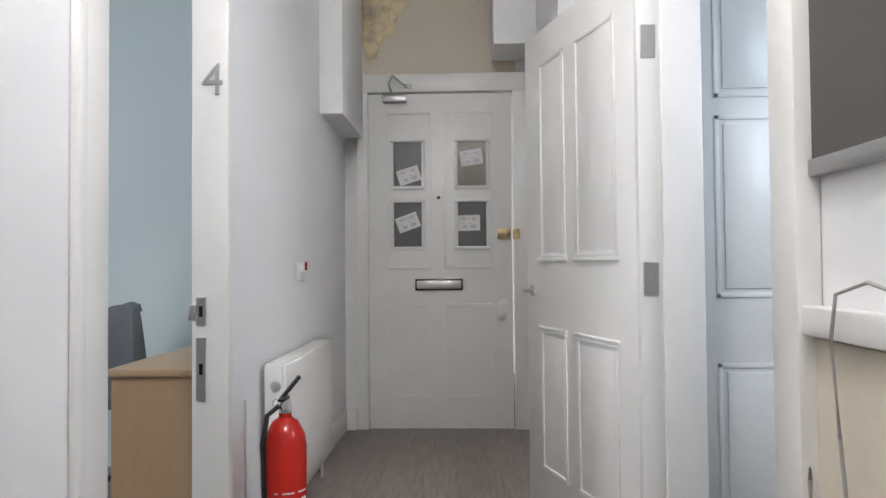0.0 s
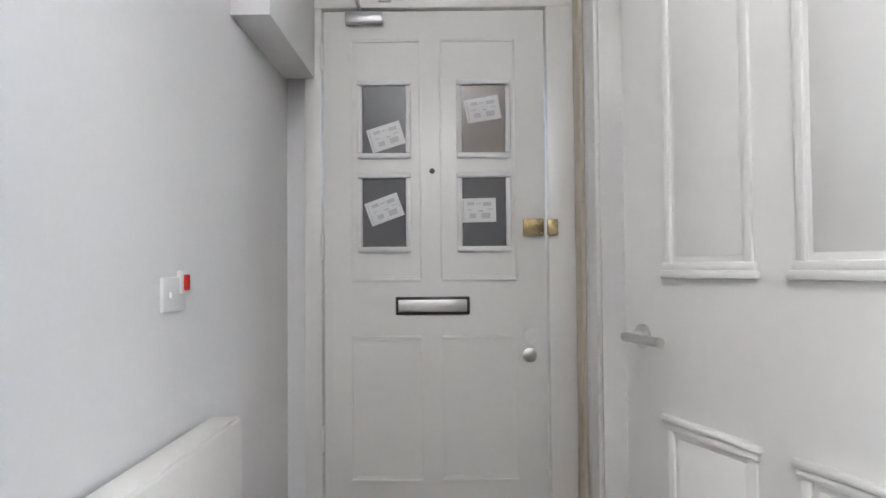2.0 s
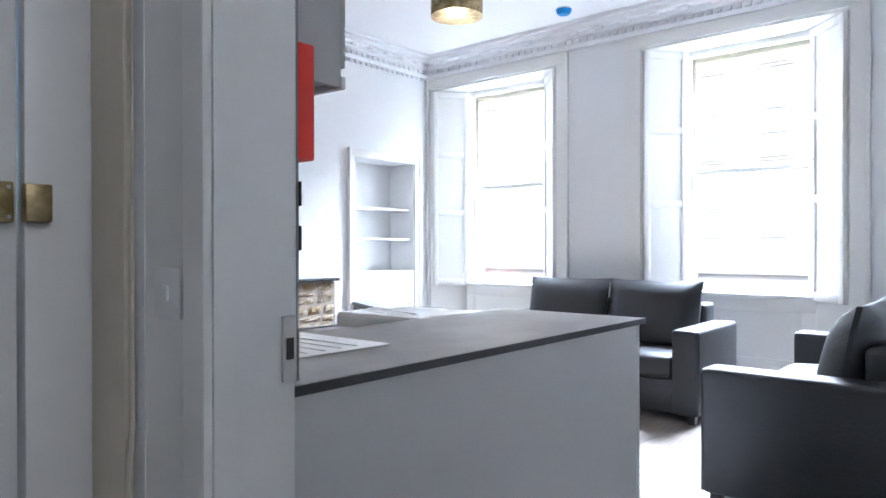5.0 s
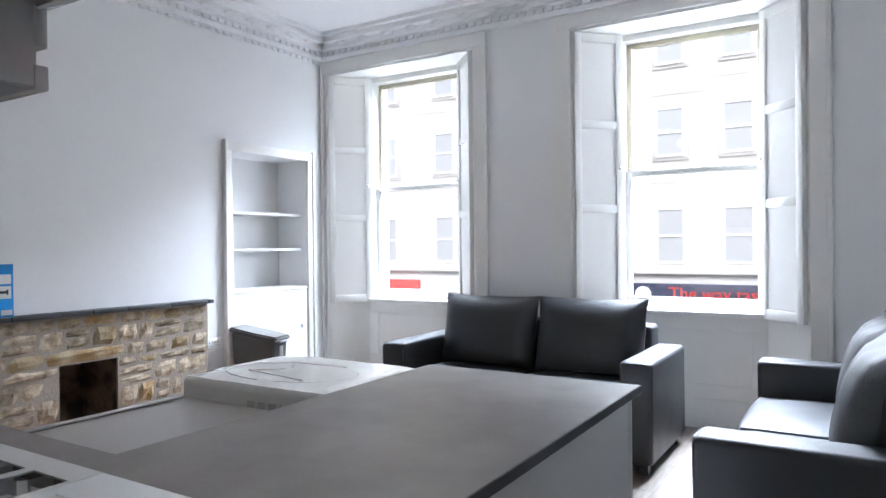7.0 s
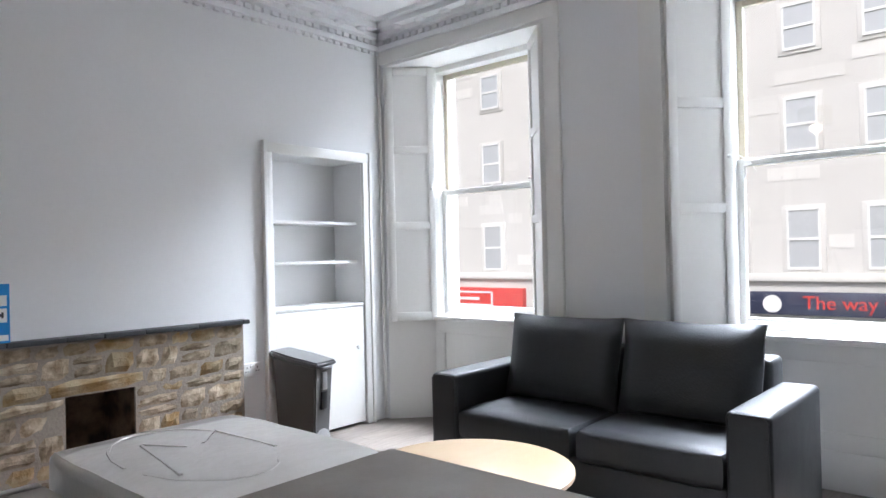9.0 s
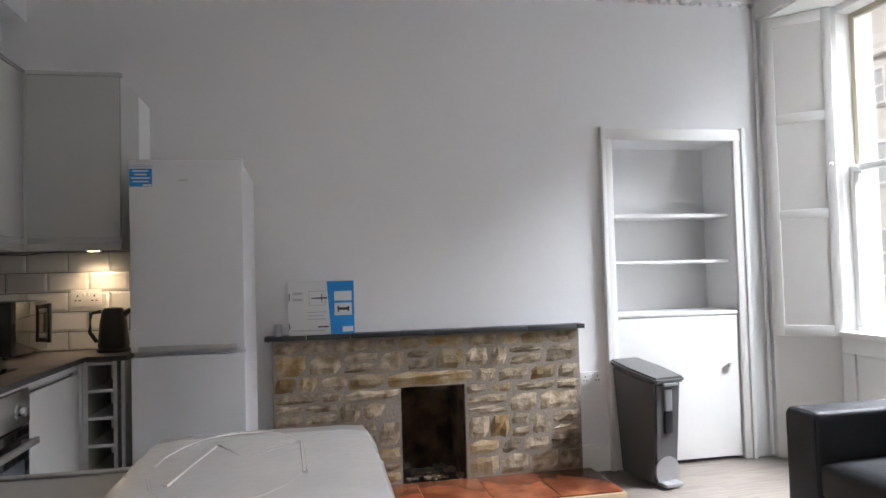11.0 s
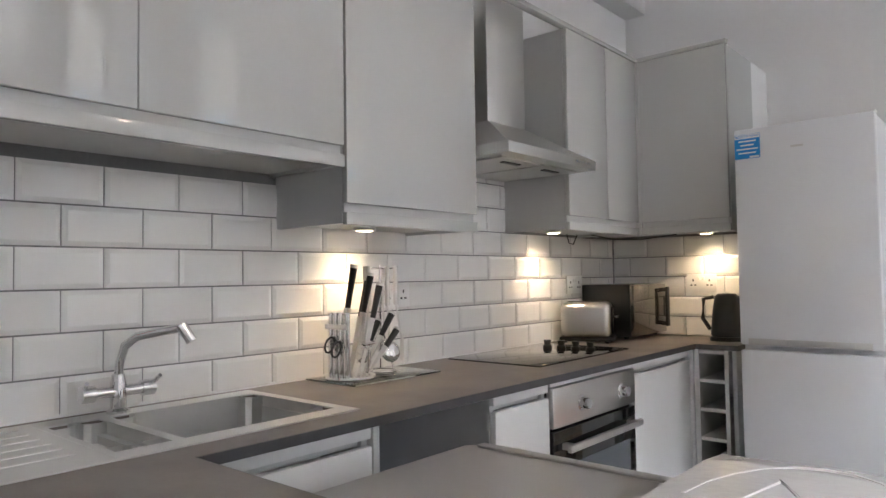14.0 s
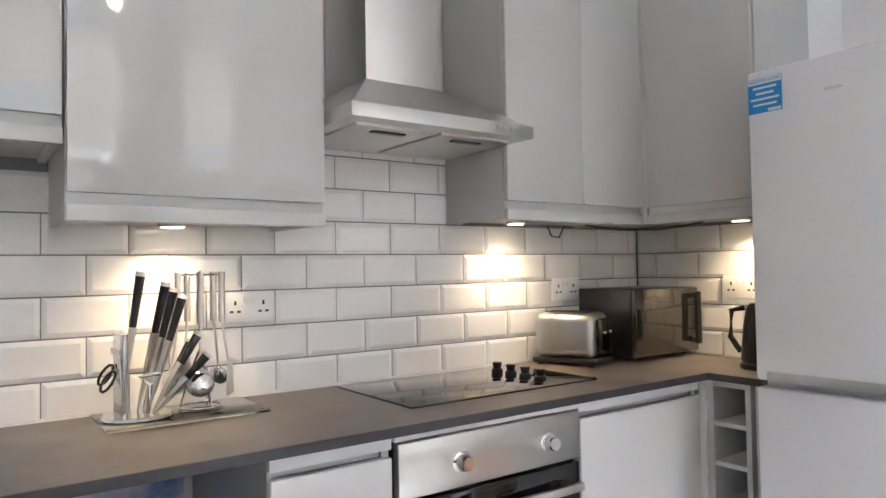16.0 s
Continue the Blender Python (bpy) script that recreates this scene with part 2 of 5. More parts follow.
def part(name, bm, mat, parent, label=""):
    ob = mesh_object(name, bm, mat)
    ob.parent = parent
    if parent.type == "EMPTY":
        ob.matrix_parent_inverse = Matrix.Translation(-parent.matrix_basis.translation)
    return tagged(ob, label)


def setting(name, bm, mat, label, category):
    return tagged(mesh_object(name, bm, mat), label, category, kind="structure")


def lettering(text, size, m, mat, parent, name="lettering", label="", depth=0.002):
    cu = bpy.data.curves.new(name, "FONT")
    cu.body, cu.size, cu.extrude, cu.align_x, cu.align_y = text, size, depth, "CENTER", "CENTER"
    tmp = bpy.data.objects.new("tmp", cu)
    scene.collection.objects.link(tmp)
    me = bpy.data.meshes.new_from_object(tmp.evaluated_get(bpy.context.evaluated_depsgraph_get()))
    bpy.data.objects.remove(tmp)
    bm = bmesh.new()
    bm.from_mesh(me)
    bpy.data.meshes.remove(me)
    turned(bm, m)
    return part(name, bm, mat, parent, label)


# plan
KX, KY = 0.69, 7.39          # faces of the kitchen walls
FY, WX, SY = 7.64, 5.285, 2.82  # fireplace wall, window wall, opposite wall
LX, DY = -0.933, 4.14        # hall wall and front-door wall
CEILING, WT = 3.20, 0.927     # ceiling and worktop heights

# ---- large structure ----
setting("floor", box(-4.2, 6.2, -2.2, 8.3, -0.2, -0.012), UNDER, "dark underlay below grey-brown laminate flooring", "floor")
setting("ceiling", box(-4.2, 6.2, -2.2, 8.3, CEILING, CEILING + 0.15), CEIL, "white painted plaster ceiling with ornate cornice", "ceiling")
setting("wall_fireplace", box(0.34, 2.78, FY, FY + 0.6, 0, CEILING), PAINT, "white painted wall behind the stone fireplace", "wall")
w = box(2.78, 3.22, FY, FY + 0.6, 0.62, CEILING)
bx(w, 3.22, 4.20, FY, FY + 0.6, 0, CEILING)
bx(w, 4.20, 5.06, FY + 0.34, FY + 0.6, 0, CEILING)
bx(w, 4.20, 5.06, FY, FY + 0.34, 2.09, CEILING)
bx(w, 5.06, 6.2, FY, FY + 0.6, 0, CEILING)
setting("wall_alcove", w, PAINT, "white painted wall with a shelved alcove press", "wall")
setting("wall_kitchen_end", box(0.36, 1.43, KY, FY - 0.001, 0, 2.245), PAINT, "white painted wall at the kitchen end", "wall")
setting("wall_kitchen", prism([(0.36, 3.962), (KX - 0.012, 3.962), (KX - 0.012, KY - 0.001), (0.359, KY - 0.001)], 0, 2.25), PAINT, "white painted wall behind the kitchen units", "wall")
setting("wall_doorway", prism([(0.342, 3.735), (0.555, 3.808), (0.565, 3.96), (0.342, 3.96)], 0, 2.20), GLOSS,
        "white painted doorway lining beside the kitchen", "doorway")
w = box(0.34, 0.57, 2.84, 3.96, 2.20, CEILING)
setting("wall_over_doorway", w, PAINT, "white wall above the living room doorway", "wall")
setting("wall_kitchen_upper", box(0.36, KX - 0.012, 3.962, FY - 0.001, 2.251, CEILING), PAINT, "white painted wall above the kitchen units", "wall")
setting("soffit", box(KX - 0.011, 0.80, 3.962, FY - 0.001, 2.71, CEILING - 0.001), PAINT, "white boxed soffit above the kitchen wall units", "soffit")
# window wall with two openings
OPEN = [(3.66, 5.215), (6.03, 7.585)]
w = box(WX, WX + 0.62, SY - 0.2, 3.66, 0, CEILING)
bx(w, WX, WX + 0.62, 5.215, 6.03, 0, CEILING)
bx(w, WX, WX + 0.62, 7.585, FY, 0, CEILING)
for a, b in OPEN:
    bx(w, WX, WX + 0.62, a, b, 2.905, CEILING)
    bx(w, WX + 0.30, WX + 0.62, a, b, 0, 0.80)
    bx(w, WX + 0.34, WX + 0.62, a, a + 0.25, 0.80, 2.905)
    bx(w, WX + 0.34, WX + 0.62, b - 0.25, b, 0.80, 2.905)
setting("wall_window", w, PAINT, "white painted wall with two tall sash windows", "wall")
setting("wall_opposite", box(0.57, 6.2, SY - 0.2, SY, 0, CEILING), PAINT, "plain white painted wall", "wall")
# hall
w = box(LX - 0.12, LX, -2.2, 1.10, 0, CEILING)
bx(w, LX - 0.07, LX, 1.82, 4.4, 0, CEILING)
bx(w, LX - 0.12, LX, 1.10, 1.82, 2.25, CEILING)
setting("wall_hall_west", w, PAINT, "white painted hall wall with an open doorway", "wall")
w = box(LX - 0.12, -0.80, DY + 0.05, DY + 0.3, 0, CEILING)
bx(w, 0.235, 0.40, DY + 0.05, DY + 0.3, 0, CEILING)
setting("wall_beside_door", w, PAINT, "white painted wall on both sides of the front door", "wall")
setting("wall_front_door", box(-0.80, 0.235, DY + 0.05, DY + 0.3, 2.36, CEILING), CREAM, "cream painted wall above the front door", "wall")
setting("wall_hall_end", box(0.34, 0.60, 3.96, DY + 0.3, 0, CEILING), PAINT, "white wall beside the front door", "wall")
setting("wall_hall_middle", box(0.47, 0.57, 1.86, 2.84, 0, CEILING), PAINT, "white hall wall between two doorways", "wall")
w = box(0.47, 0.64, 0.80, 1.86, 2.25, CEILING)
bx(w, 0.50, 0.64, -2.2, 0.82, 0, CEILING)
setting("wall_hall_east", w, PAINT, "white hall wall beside the side doorway", "wall")
setting("wall_back", box(-4.2, 2.4, -2.3, -2.2, 0, CEILING), PAINT, "plain white wall", "wall")
setting("wall_side_room", box(0.64, 2.4, 2.33, 2.45, 0, CEILING), PAINT, "white wall of the side room", "wall")
setting("wall_side_room_far", box(2.3, 2.4, -2.2, 2.33, 0, CEILING), PAINT, "white wall of the side room", "wall")
setting("wall_bedroom", box(-4.2, LX - 0.071, 3.3, 3.42, 0, CEILING), MINT, "pale green painted bedroom wall", "wall")
setting("wall_bedroom_far", box(-4.3, -4.2, -2.2, 3.42, 0, CEILING), MINT, "pale green painted bedroom wall", "wall")

# openings' trim
w = box(LX - 0.078, LX + 0.042, 1.795, 1.84, 0, 2.25, bevel=0.003)
bx(w, LX, LX + 0.03, 1.835, 1.88, 0, 2.30, bevel=0.005)
bx(w, LX - 0.02, LX + 0.018, 0.985, 1.10, 0, 2.30, bevel=0.006)
bx(w, LX, LX + 0.025, 0.97, 1.0, 0, 2.30, bevel=0.006)
setting("trim", w, GLOSS, "white gloss painted doorway lining", "door trim")
w = box(0.455, 0.53, 1.83, 1.90, 0, 2.25, bevel=0.004)
bx(w, 0.53, 0.66, 1.815, 1.86, 0, 2.25, bevel=0.004)
bx(w, 0.475, 0.66, 0.82, 0.875, 0, 2.25, bevel=0.004)
bx(w, 0.455, 0.50, 0.775, 0.875, 0, 2.30, bevel=0.006)
setting("trim", w, GLOSS, "white gloss painted side doorway frame", "door trim")
w = box(0.324, 0.341, 3.737, 3.80, 0, 2.27, bevel=0.004)
setting("trim", w, GLOSS, "white gloss painted living room door frame", "door trim")
w = box(-0.845, -0.772, DY, DY + 0.06, 0, 2.27, bevel=0.004)
bx(w, 0.207, 0.335, DY, DY + 0.06, 0, 2.27, bevel=0.004)
bx(w, -0.845, 0.335, DY - 0.004, DY + 0.06, 2.262, 2.385, bevel=0.006)
setting("trim", w, GLOSS, "white painted front door frame", "door trim")
setting("trim", box(0.322, 0.342, DY - 0.14, DY - 0.001, 0, CEILING, bevel=0.004), CREAM, "rough cream pipe casing beside the front door", "casing")
w = box(LX, LX + 0.02, 1.87, DY, 0, 0.14, bevel=0.006)
bx(w, LX, -0.845, DY - 0.02, DY, 0, 0.14, bevel=0.006)
setting("baseboard", w, GLOSS, "white gloss skirting board in the hall", "skirting")
w = box(3.935, 4.14, FY - 0.02, FY, 0, 0.17, bevel=0.006)
bx(w, WX - 0.02, WX, SY, 3.66, 0, 0.22, bevel=0.008)
bx(w, WX - 0.02, WX, 5.215, 6.03, 0, 0.22, bevel=0.008)
for a, b in OPEN:
    bx(w, WX + 0.275, WX + 0.30, a, b, 0, 0.22, bevel=0.008)
bx(w, 0.57, WX, SY, SY + 0.02, 0, 0.2, bevel=0.008)
setting("baseboard", w, GLOSS, "tall white skirting board in the living room", "skirting")

# cornice: stepped mouldings, a pierced band and leaf bosses
w = bmesh.new()
for d, z0, z1 in ((0.05, 3.01, 3.05), (0.035, 3.05, 3.09), (0.11, 3.09, 3.13), (0.19, 3.13, 3.17), (0.24, 3.17, CEILING)):
    bx(w, 0.80, WX, FY - d, FY, z0, z1)
    bx(w, 0.80, 0.80 + d, 3.97, FY, z0, z1)
    bx(w, WX - d, WX, SY, FY, z0, z1)
    bx(w, 0.57, WX, SY, SY + d, z0, z1)
for i in range(61):
    bx(w, 0.85 + i * 0.073, 0.895 + i * 0.073, FY - 0.062, FY - 0.03, 3.054, 3.086)
    bx(w, 0.86 + i * 0.073, 0.90 + i * 0.073, FY - 0.03, FY, 2.99, 3.01)
for i in range(65):
    bx(w, WX - 0.062, WX - 0.03, SY + 0.1 + i * 0.073, SY + 0.1 + i * 0.073 + 0.045, 3.054, 3.086)
    if i < 48:
        bx(w, 0.83, 0.862, 4.0 + i * 0.073, 4.045 + i * 0.073, 3.054, 3.086)
for i in range(18):
    bx(w, 1.2 + i * 0.22, 1.29 + i * 0.22, FY - 0.16, FY - 0.06, 3.11, 3.145, bevel=0.014, segs=1)
    bx(w, WX - 0.16, WX - 0.06, 3.0 + i * 0.25, 3.09 + i * 0.25, 3.11, 3.145, bevel=0.014, segs=1)
setting("cornice", w, CEIL, "ornate white plaster cornice with pierced band", "cornice")
single("water_pipe", cyl(bmesh.new(), (WX - 0.02, FY - 0.022, 0.02), (WX - 0.02, FY - 0.022, 3.0), 0.013), GLOSS, "white painted pipe in the room corner", "pipe")

# ---- windows ----


def shutter(w, h, m, label):
    """A panelled folding shutter, hinged at x = 0."""
    s = thing("window_shutter", label, "shutter", group="window shutters")
    bm = bmesh.new()
    part("panel", bx(bm, 0.01, w - 0.01, 0.0, 0.018, 0.01, h - 0.01), GLOSS, s)
    rails = [(0, 0.07), (h * 0.36, h * 0.36 + 0.06), (h * 0.66, h * 0.66 + 0.06), (h - 0.07, h)]
    bm = bmesh.new()
    bx(bm, 0, 0.055, -0.012, 0.026, 0, h, bevel=0.004)
    bx(bm, w - 0.055, w, -0.012, 0.026, 0, h, bevel=0.004)
    for a, b in rails:
        bx(bm, 0.05, w - 0.05, -0.011, 0.025, a, b, bevel=0.004)
    part("frame", bm, GLOSS, s)
    part("knob", turned(lathe([(0.005, 0), (0.013, 0.012), (0.009, 0.022), (0.0005, 0.024)], n=12), pose(w - 0.03, -0.012, h * 0.52, 90)), WHITEP, s)
    s.matrix_basis = m
    return s


def sash_window(name, a, b):
    """A two-sash window in the opening from y = a to b, with its linings."""
    s = thing(name, "tall white-painted sash window above a panelled apron", "window", (WX + 0.3, (a + b) / 2, 0.8))
    s["kind"] = "structure"
    y0, y1, x = a + 0.25, b - 0.25, WX + 0.36
    bm = bmesh.new()
    for p, q in ((y0, y0 + 0.05), (y1 - 0.05, y1)):
        bx(bm, x - 0.05, x + 0.12, p, q, 0.82, 2.88, bevel=0.004)
    bx(bm, x - 0.05, x + 0.12, y0, y1, 2.84, 2.90, bevel=0.004)
    part("window_frame", bm, GLOSS, s)
    for nm, z0, z1, xx in (("lower_sash", 0.85, 1.87, x), ("upper_sash", 1.83, 2.84, x + 0.045)):
        bm = bmesh.new()
        bx(bm, xx, xx + 0.04, y0 + 0.05, y0 + 0.09, z0, z1, bevel=0.005)
        bx(bm, xx, xx + 0.04, y1 - 0.09, y1 - 0.05, z0, z1, bevel=0.005)
        bx(bm, xx + 0.001, xx + 0.039, y0 + 0.08, y1 - 0.08, z0, z0 + (0.07 if nm == "lower_sash" else 0.04), bevel=0.005)
        bx(bm, xx + 0.001, xx + 0.039, y0 + 0.08, y1 - 0.08, z1 - 0.04, z1, bevel=0.005)
        o = part(nm, bm, OLDWOOD if nm == "upper_sash" else GLOSS, s)
        g = part("pane", box(xx + 0.018, xx + 0.022, y0 + 0.085, y1 - 0.085, z0 + 0.035, z1 - 0.035), PANE, o, "clear window pane")
        g.visible_shadow = False
    bm = box(WX + 0.24, x + 0.10, a + 0.16, b - 0.16, 0.80, 0.835, bevel=0.006)
    part("window_sill", bm, GLOSS, s)
    bm = bmesh.new()
    bx(bm, WX + 0.285, WX + 0.302, a + 0.30, b - 0.30, 0.30, 0.72)
    for p, q, z0, z1 in ((a + 0.27, b - 0.27, 0.70, 0.80), (a + 0.27, b - 0.27, 0.22, 0.32), (a + 0.27, a + 0.37, 0.32, 0.70), (b - 0.37, b - 0.27, 0.32, 0.70)):
        bx(bm, WX + 0.272, WX + 0.30, p, q, z0, z1, bevel=0.004)
    part("apron", bm, GLOSS, s)
    for e, i in ((a, 1), (b, -1)):
        part("shutter_box", prism([(WX + 0.002, e), (WX + 0.31, e), (WX + 0.31, e + i * 0.30)], 0, 2.905), GLOSS, s)
        bm = bmesh.new()
        bx(bm, WX - 0.022, WX, e - i * 0.12, e, 0, 2.99, bevel=0.006)
        bx(bm, WX - 0.032, WX, e - i * 0.125, e - i * 0.095, 0, 3.0, bevel=0.006)
        if e != b or b < 7:
            part("architrave", bm, GLOSS, s)
    part("architrave", box(WX - 0.024, WX, a - 0.1, b + (0.1 if b < 7 else 0.05), 2.905, 3.02, bevel=0.006), GLOSS, s)
    part("soffit", box(WX + 0.001, WX + 0.34, a, b, 2.885, 2.904), GLOSS, s)
    part("sash_cord", tube([(x - 0.004, y1 - 0.06, 1.9), (x - 0.01, y1 - 0.12, 1.86), (x - 0.008, y1 - 0.16, 1.80)], 0.003, 6), WHITEP, s)
    n = math.hypot(0.28, 0.27)
    ang = math.degrees(math.atan2(-0.27, 0.28))
    shutter(n, 2.08, pose(WX + 0.012, b - 0.012, 0.80, 0, 0, ang) @ Matrix.Translation((0, -0.028, 0)), "white panelled shutter folded against its window reveal")
    shutter(n, 2.08, pose(WX + 0.012, a + 0.012, 0.80, 0, 0, -ang) @ Matrix.Scale(-1, 4, (0, 1, 0)) @ Matrix.Translation((0, -0.028, 0)), "white panelled shutter folded against its window reveal")


sash_window("window_1", *OPEN[0])
sash_window("window_2", *OPEN[1])

# ---- alcove press ----
pr = thing("alcove_press", "white alcove shelves above a plain cupboard door", "cupboard", (4.63, FY + 0.1, 0))
bm = bmesh.new()
bx(bm, 4.14, 4.205, FY - 0.03, FY, 0, 2.155, bevel=0.008)
bx(bm, 5.06, 5.13, FY - 0.03, FY, 0, 2.155, bevel=0.008)
bx(bm, 4.14, 5.13, FY - 0.032, FY, 2.085, 2.16, bevel=0.008)
bx(bm, 4.125, 4.155, FY - 0.042, FY, 0, 2.17, bevel=0.006)
bx(bm, 5.115, 5.145, FY - 0.042, FY, 0, 2.17, bevel=0.006)
part("frame", bm, GLOSS, pr)
part("shelf", box(4.2, 5.06, FY + 0.06, FY + 0.335, 1.59, 1.612, bevel=0.003), GLOSS, pr)
part("shelf", box(4.2, 5.06, FY + 0.06, FY + 0.335, 1.285, 1.307, bevel=0.003), GLOSS, pr)
part("ledge", box(4.2, 5.06, FY - 0.015, FY + 0.335, 0.945, 0.97, bevel=0.004), GLOSS, pr)
d = part("door", box(4.21, 5.05, FY - 0.012, FY + 0.012, 0.025, 0.94, bevel=0.003), GLOSS, pr)
part("knob", turned(lathe([(0.008, 0), (0.009, 0.012), (0.02, 0.02), (0.018, 0.034), (0.0005, 0.038)], n=16), pose(4.975, FY - 0.012, 0.625, 90)), WHITEP, d)

# ---- fireplace ----
fp = thing("fireplace", "rubble sandstone fireplace with a slate mantel shelf", "fireplace", (3.0, FY, 0))
bm = bmesh.new()
bx(bm, 2.08, 2.81, FY - 0.055, FY + 0.01, 0.0, 0.90)
bx(bm, 3.195, 3.925, FY - 0.055, FY + 0.01, 0.0, 0.90)
bx(bm, 2.81, 3.195, FY - 0.055, FY + 0.01, 0.60, 0.90)
part("mortar_bed", bm, MORTAR, fp)
bm = bmesh.new()
bx(bm, 2.785, 2.812, FY - 0.04, FY + 0.4, 0, 0.62)
bx(bm, 3.193, 3.218, FY - 0.04, FY + 0.4, 0, 0.62)
bx(bm, 2.78, 3.22, FY + 0.38, FY + 0.42, 0, 0.62)
bx(bm, 2.80, 3.20, FY - 0.03, FY + 0.4, 0.60, 0.64)
part("firebox", bm, SOOT, fp, "soot-stained stone firebox")
bm = bmesh.new()
rng = random.Random(9)
for i in range(46):
    a, r = rng.uniform(2.83, 3.17), rng.uniform(0.015, 0.03)
    y = FY + rng.uniform(-0.02, 0.32)
    bmesh.ops.create_icosphere(bm, subdivisions=1, radius=r, matrix=Matrix.Translation((a, y, 0.045)) @ Matrix.Diagonal((1, 1.2, 0.6, 1)))
part("pebbles", bm, STONE, fp, "grey pebbles on the firebox floor")["kind"] = "stuff"
xx = 2.04
rng = random.Random(3)
while xx < 3.94:
    w = min(rng.uniform(0.2, 0.34), 3.955 - xx)
    part("slate_slab", box(xx, xx + w - 0.004, FY - 0.095 + rng.uniform(-0.006, 0.006), FY, 0.905, 0.932, bevel=0.004), SLATE, fp)
    xx += w


def stone(x0, x1, z0, z1, mat, proud):
    """One rough-faced block."""
    bm = bmesh.new()
    n, k = 4, 3
    grid = []
    for j in range(k + 1):
        row = []
        for i in range(n + 1):
            u, v = i / n, j / k
            edge = i in (0, n) or j in (0, k)
            y = FY - 0.05 - (0.004 if edge else proud * rng.uniform(0.5, 1.3))
            jx = rng.uniform(-0.008, 0.008) if edge else rng.uniform(-0.2, 0.2) * (x1 - x0) / n
            jz = rng.uniform(-0.006, 0.006) if edge else rng.uniform(-0.2, 0.2) * (z1 - z0) / k
            row.append(bm.verts.new((x0 + (x1 - x0) * u + jx, y, z0 + (z1 - z0) * v + jz)))
        grid.append(row)
    for j in range(k):
        for i in range(n):
            bm.faces.new((grid[j][i], grid[j][i + 1], grid[j + 1][i + 1], grid[j + 1][i]))
    rim = [grid[0][i] for i in range(n + 1)] + [grid[j][n] for j in range(1, k + 1)] + [grid[k][i] for i in range(n - 1, -1, -1)] + [grid[j][0] for j in range(k - 1, 0, -1)]
    back = [bm.verts.new((v.co.x, FY - 0.02, v.co.z)) for v in rim]
    for i in range(len(rim)):
        j = (i + 1) % len(rim)
        bm.faces.new((rim[i], back[i], back[j], rim[j]))
    bmesh.ops.recalc_face_normals(bm, faces=bm.faces)
    o = part("stone", bm, mat, fp)
    o.data.shade_flat()
    return o


zz = 0.045
rng = random.Random(21)
while zz < 0.86:
    h = rng.choice((0.095, 0.125, 0.145, 0.115))
    if zz + h > 0.83:
        h = 0.90 - zz
    spans = [(2.085, 3.92)]
    if zz < 0.59:
        spans = [(2.085, 2.805), (3.20, 3.92)]
        if zz + h > 0.60:
            h = 0.60 - zz if zz < 0.56 else h
    elif zz < 0.62:
        h = 0.095
        spans = [(2.085, 2.72), (2.72, 3.26), (3.26, 3.92)]
    for s0, s1 in spans:
        x = s0
        if s0 == 2.72:
            stone(2.725, 3.255, zz + 0.004, zz + h - 0.004, STONEY, 0.018)
            continue
        while x < s1 - 0.02:
            w = rng.uniform(0.11, 0.27)
            if s1 - x - w < 0.09:
                w = s1 - x
            mat = STONEY if rng.random() < 0.28 else STONE
            if h > 0.1 and rng.random() < 0.22:
                c = h * rng.uniform(0.4, 0.6)
                stone(x + 0.005, x + w - 0.005, zz + 0.004, zz + c - 0.004, mat, 0.012)
                stone(x + 0.005, x + w - 0.005, zz + c + 0.004, zz + h - 0.004, STONE, 0.012)
            else:
                stone(x + 0.005, x + w - 0.005, zz + 0.004, zz + h - 0.004, mat, rng.uniform(0.006, 0.02))
            x += w
    zz += h
hb = thing("hearth", "glossy red-brown tiled hearth slab on the floor", "hearth", (3.0, 7.3, 0))
part("slab", box(2.15, 3.99, 7.12, FY - 0.05, 0, 0.032, bevel=0.004), PINE, hb, "pale wooden edging")
for i in range(5):
    part("tile", box(2.16 + i * 0.364, 2.16 + (i + 1) * 0.364 - 0.004, 7.135, FY - 0.052, 0.03, 0.042, bevel=0.003), HEARTH, hb)

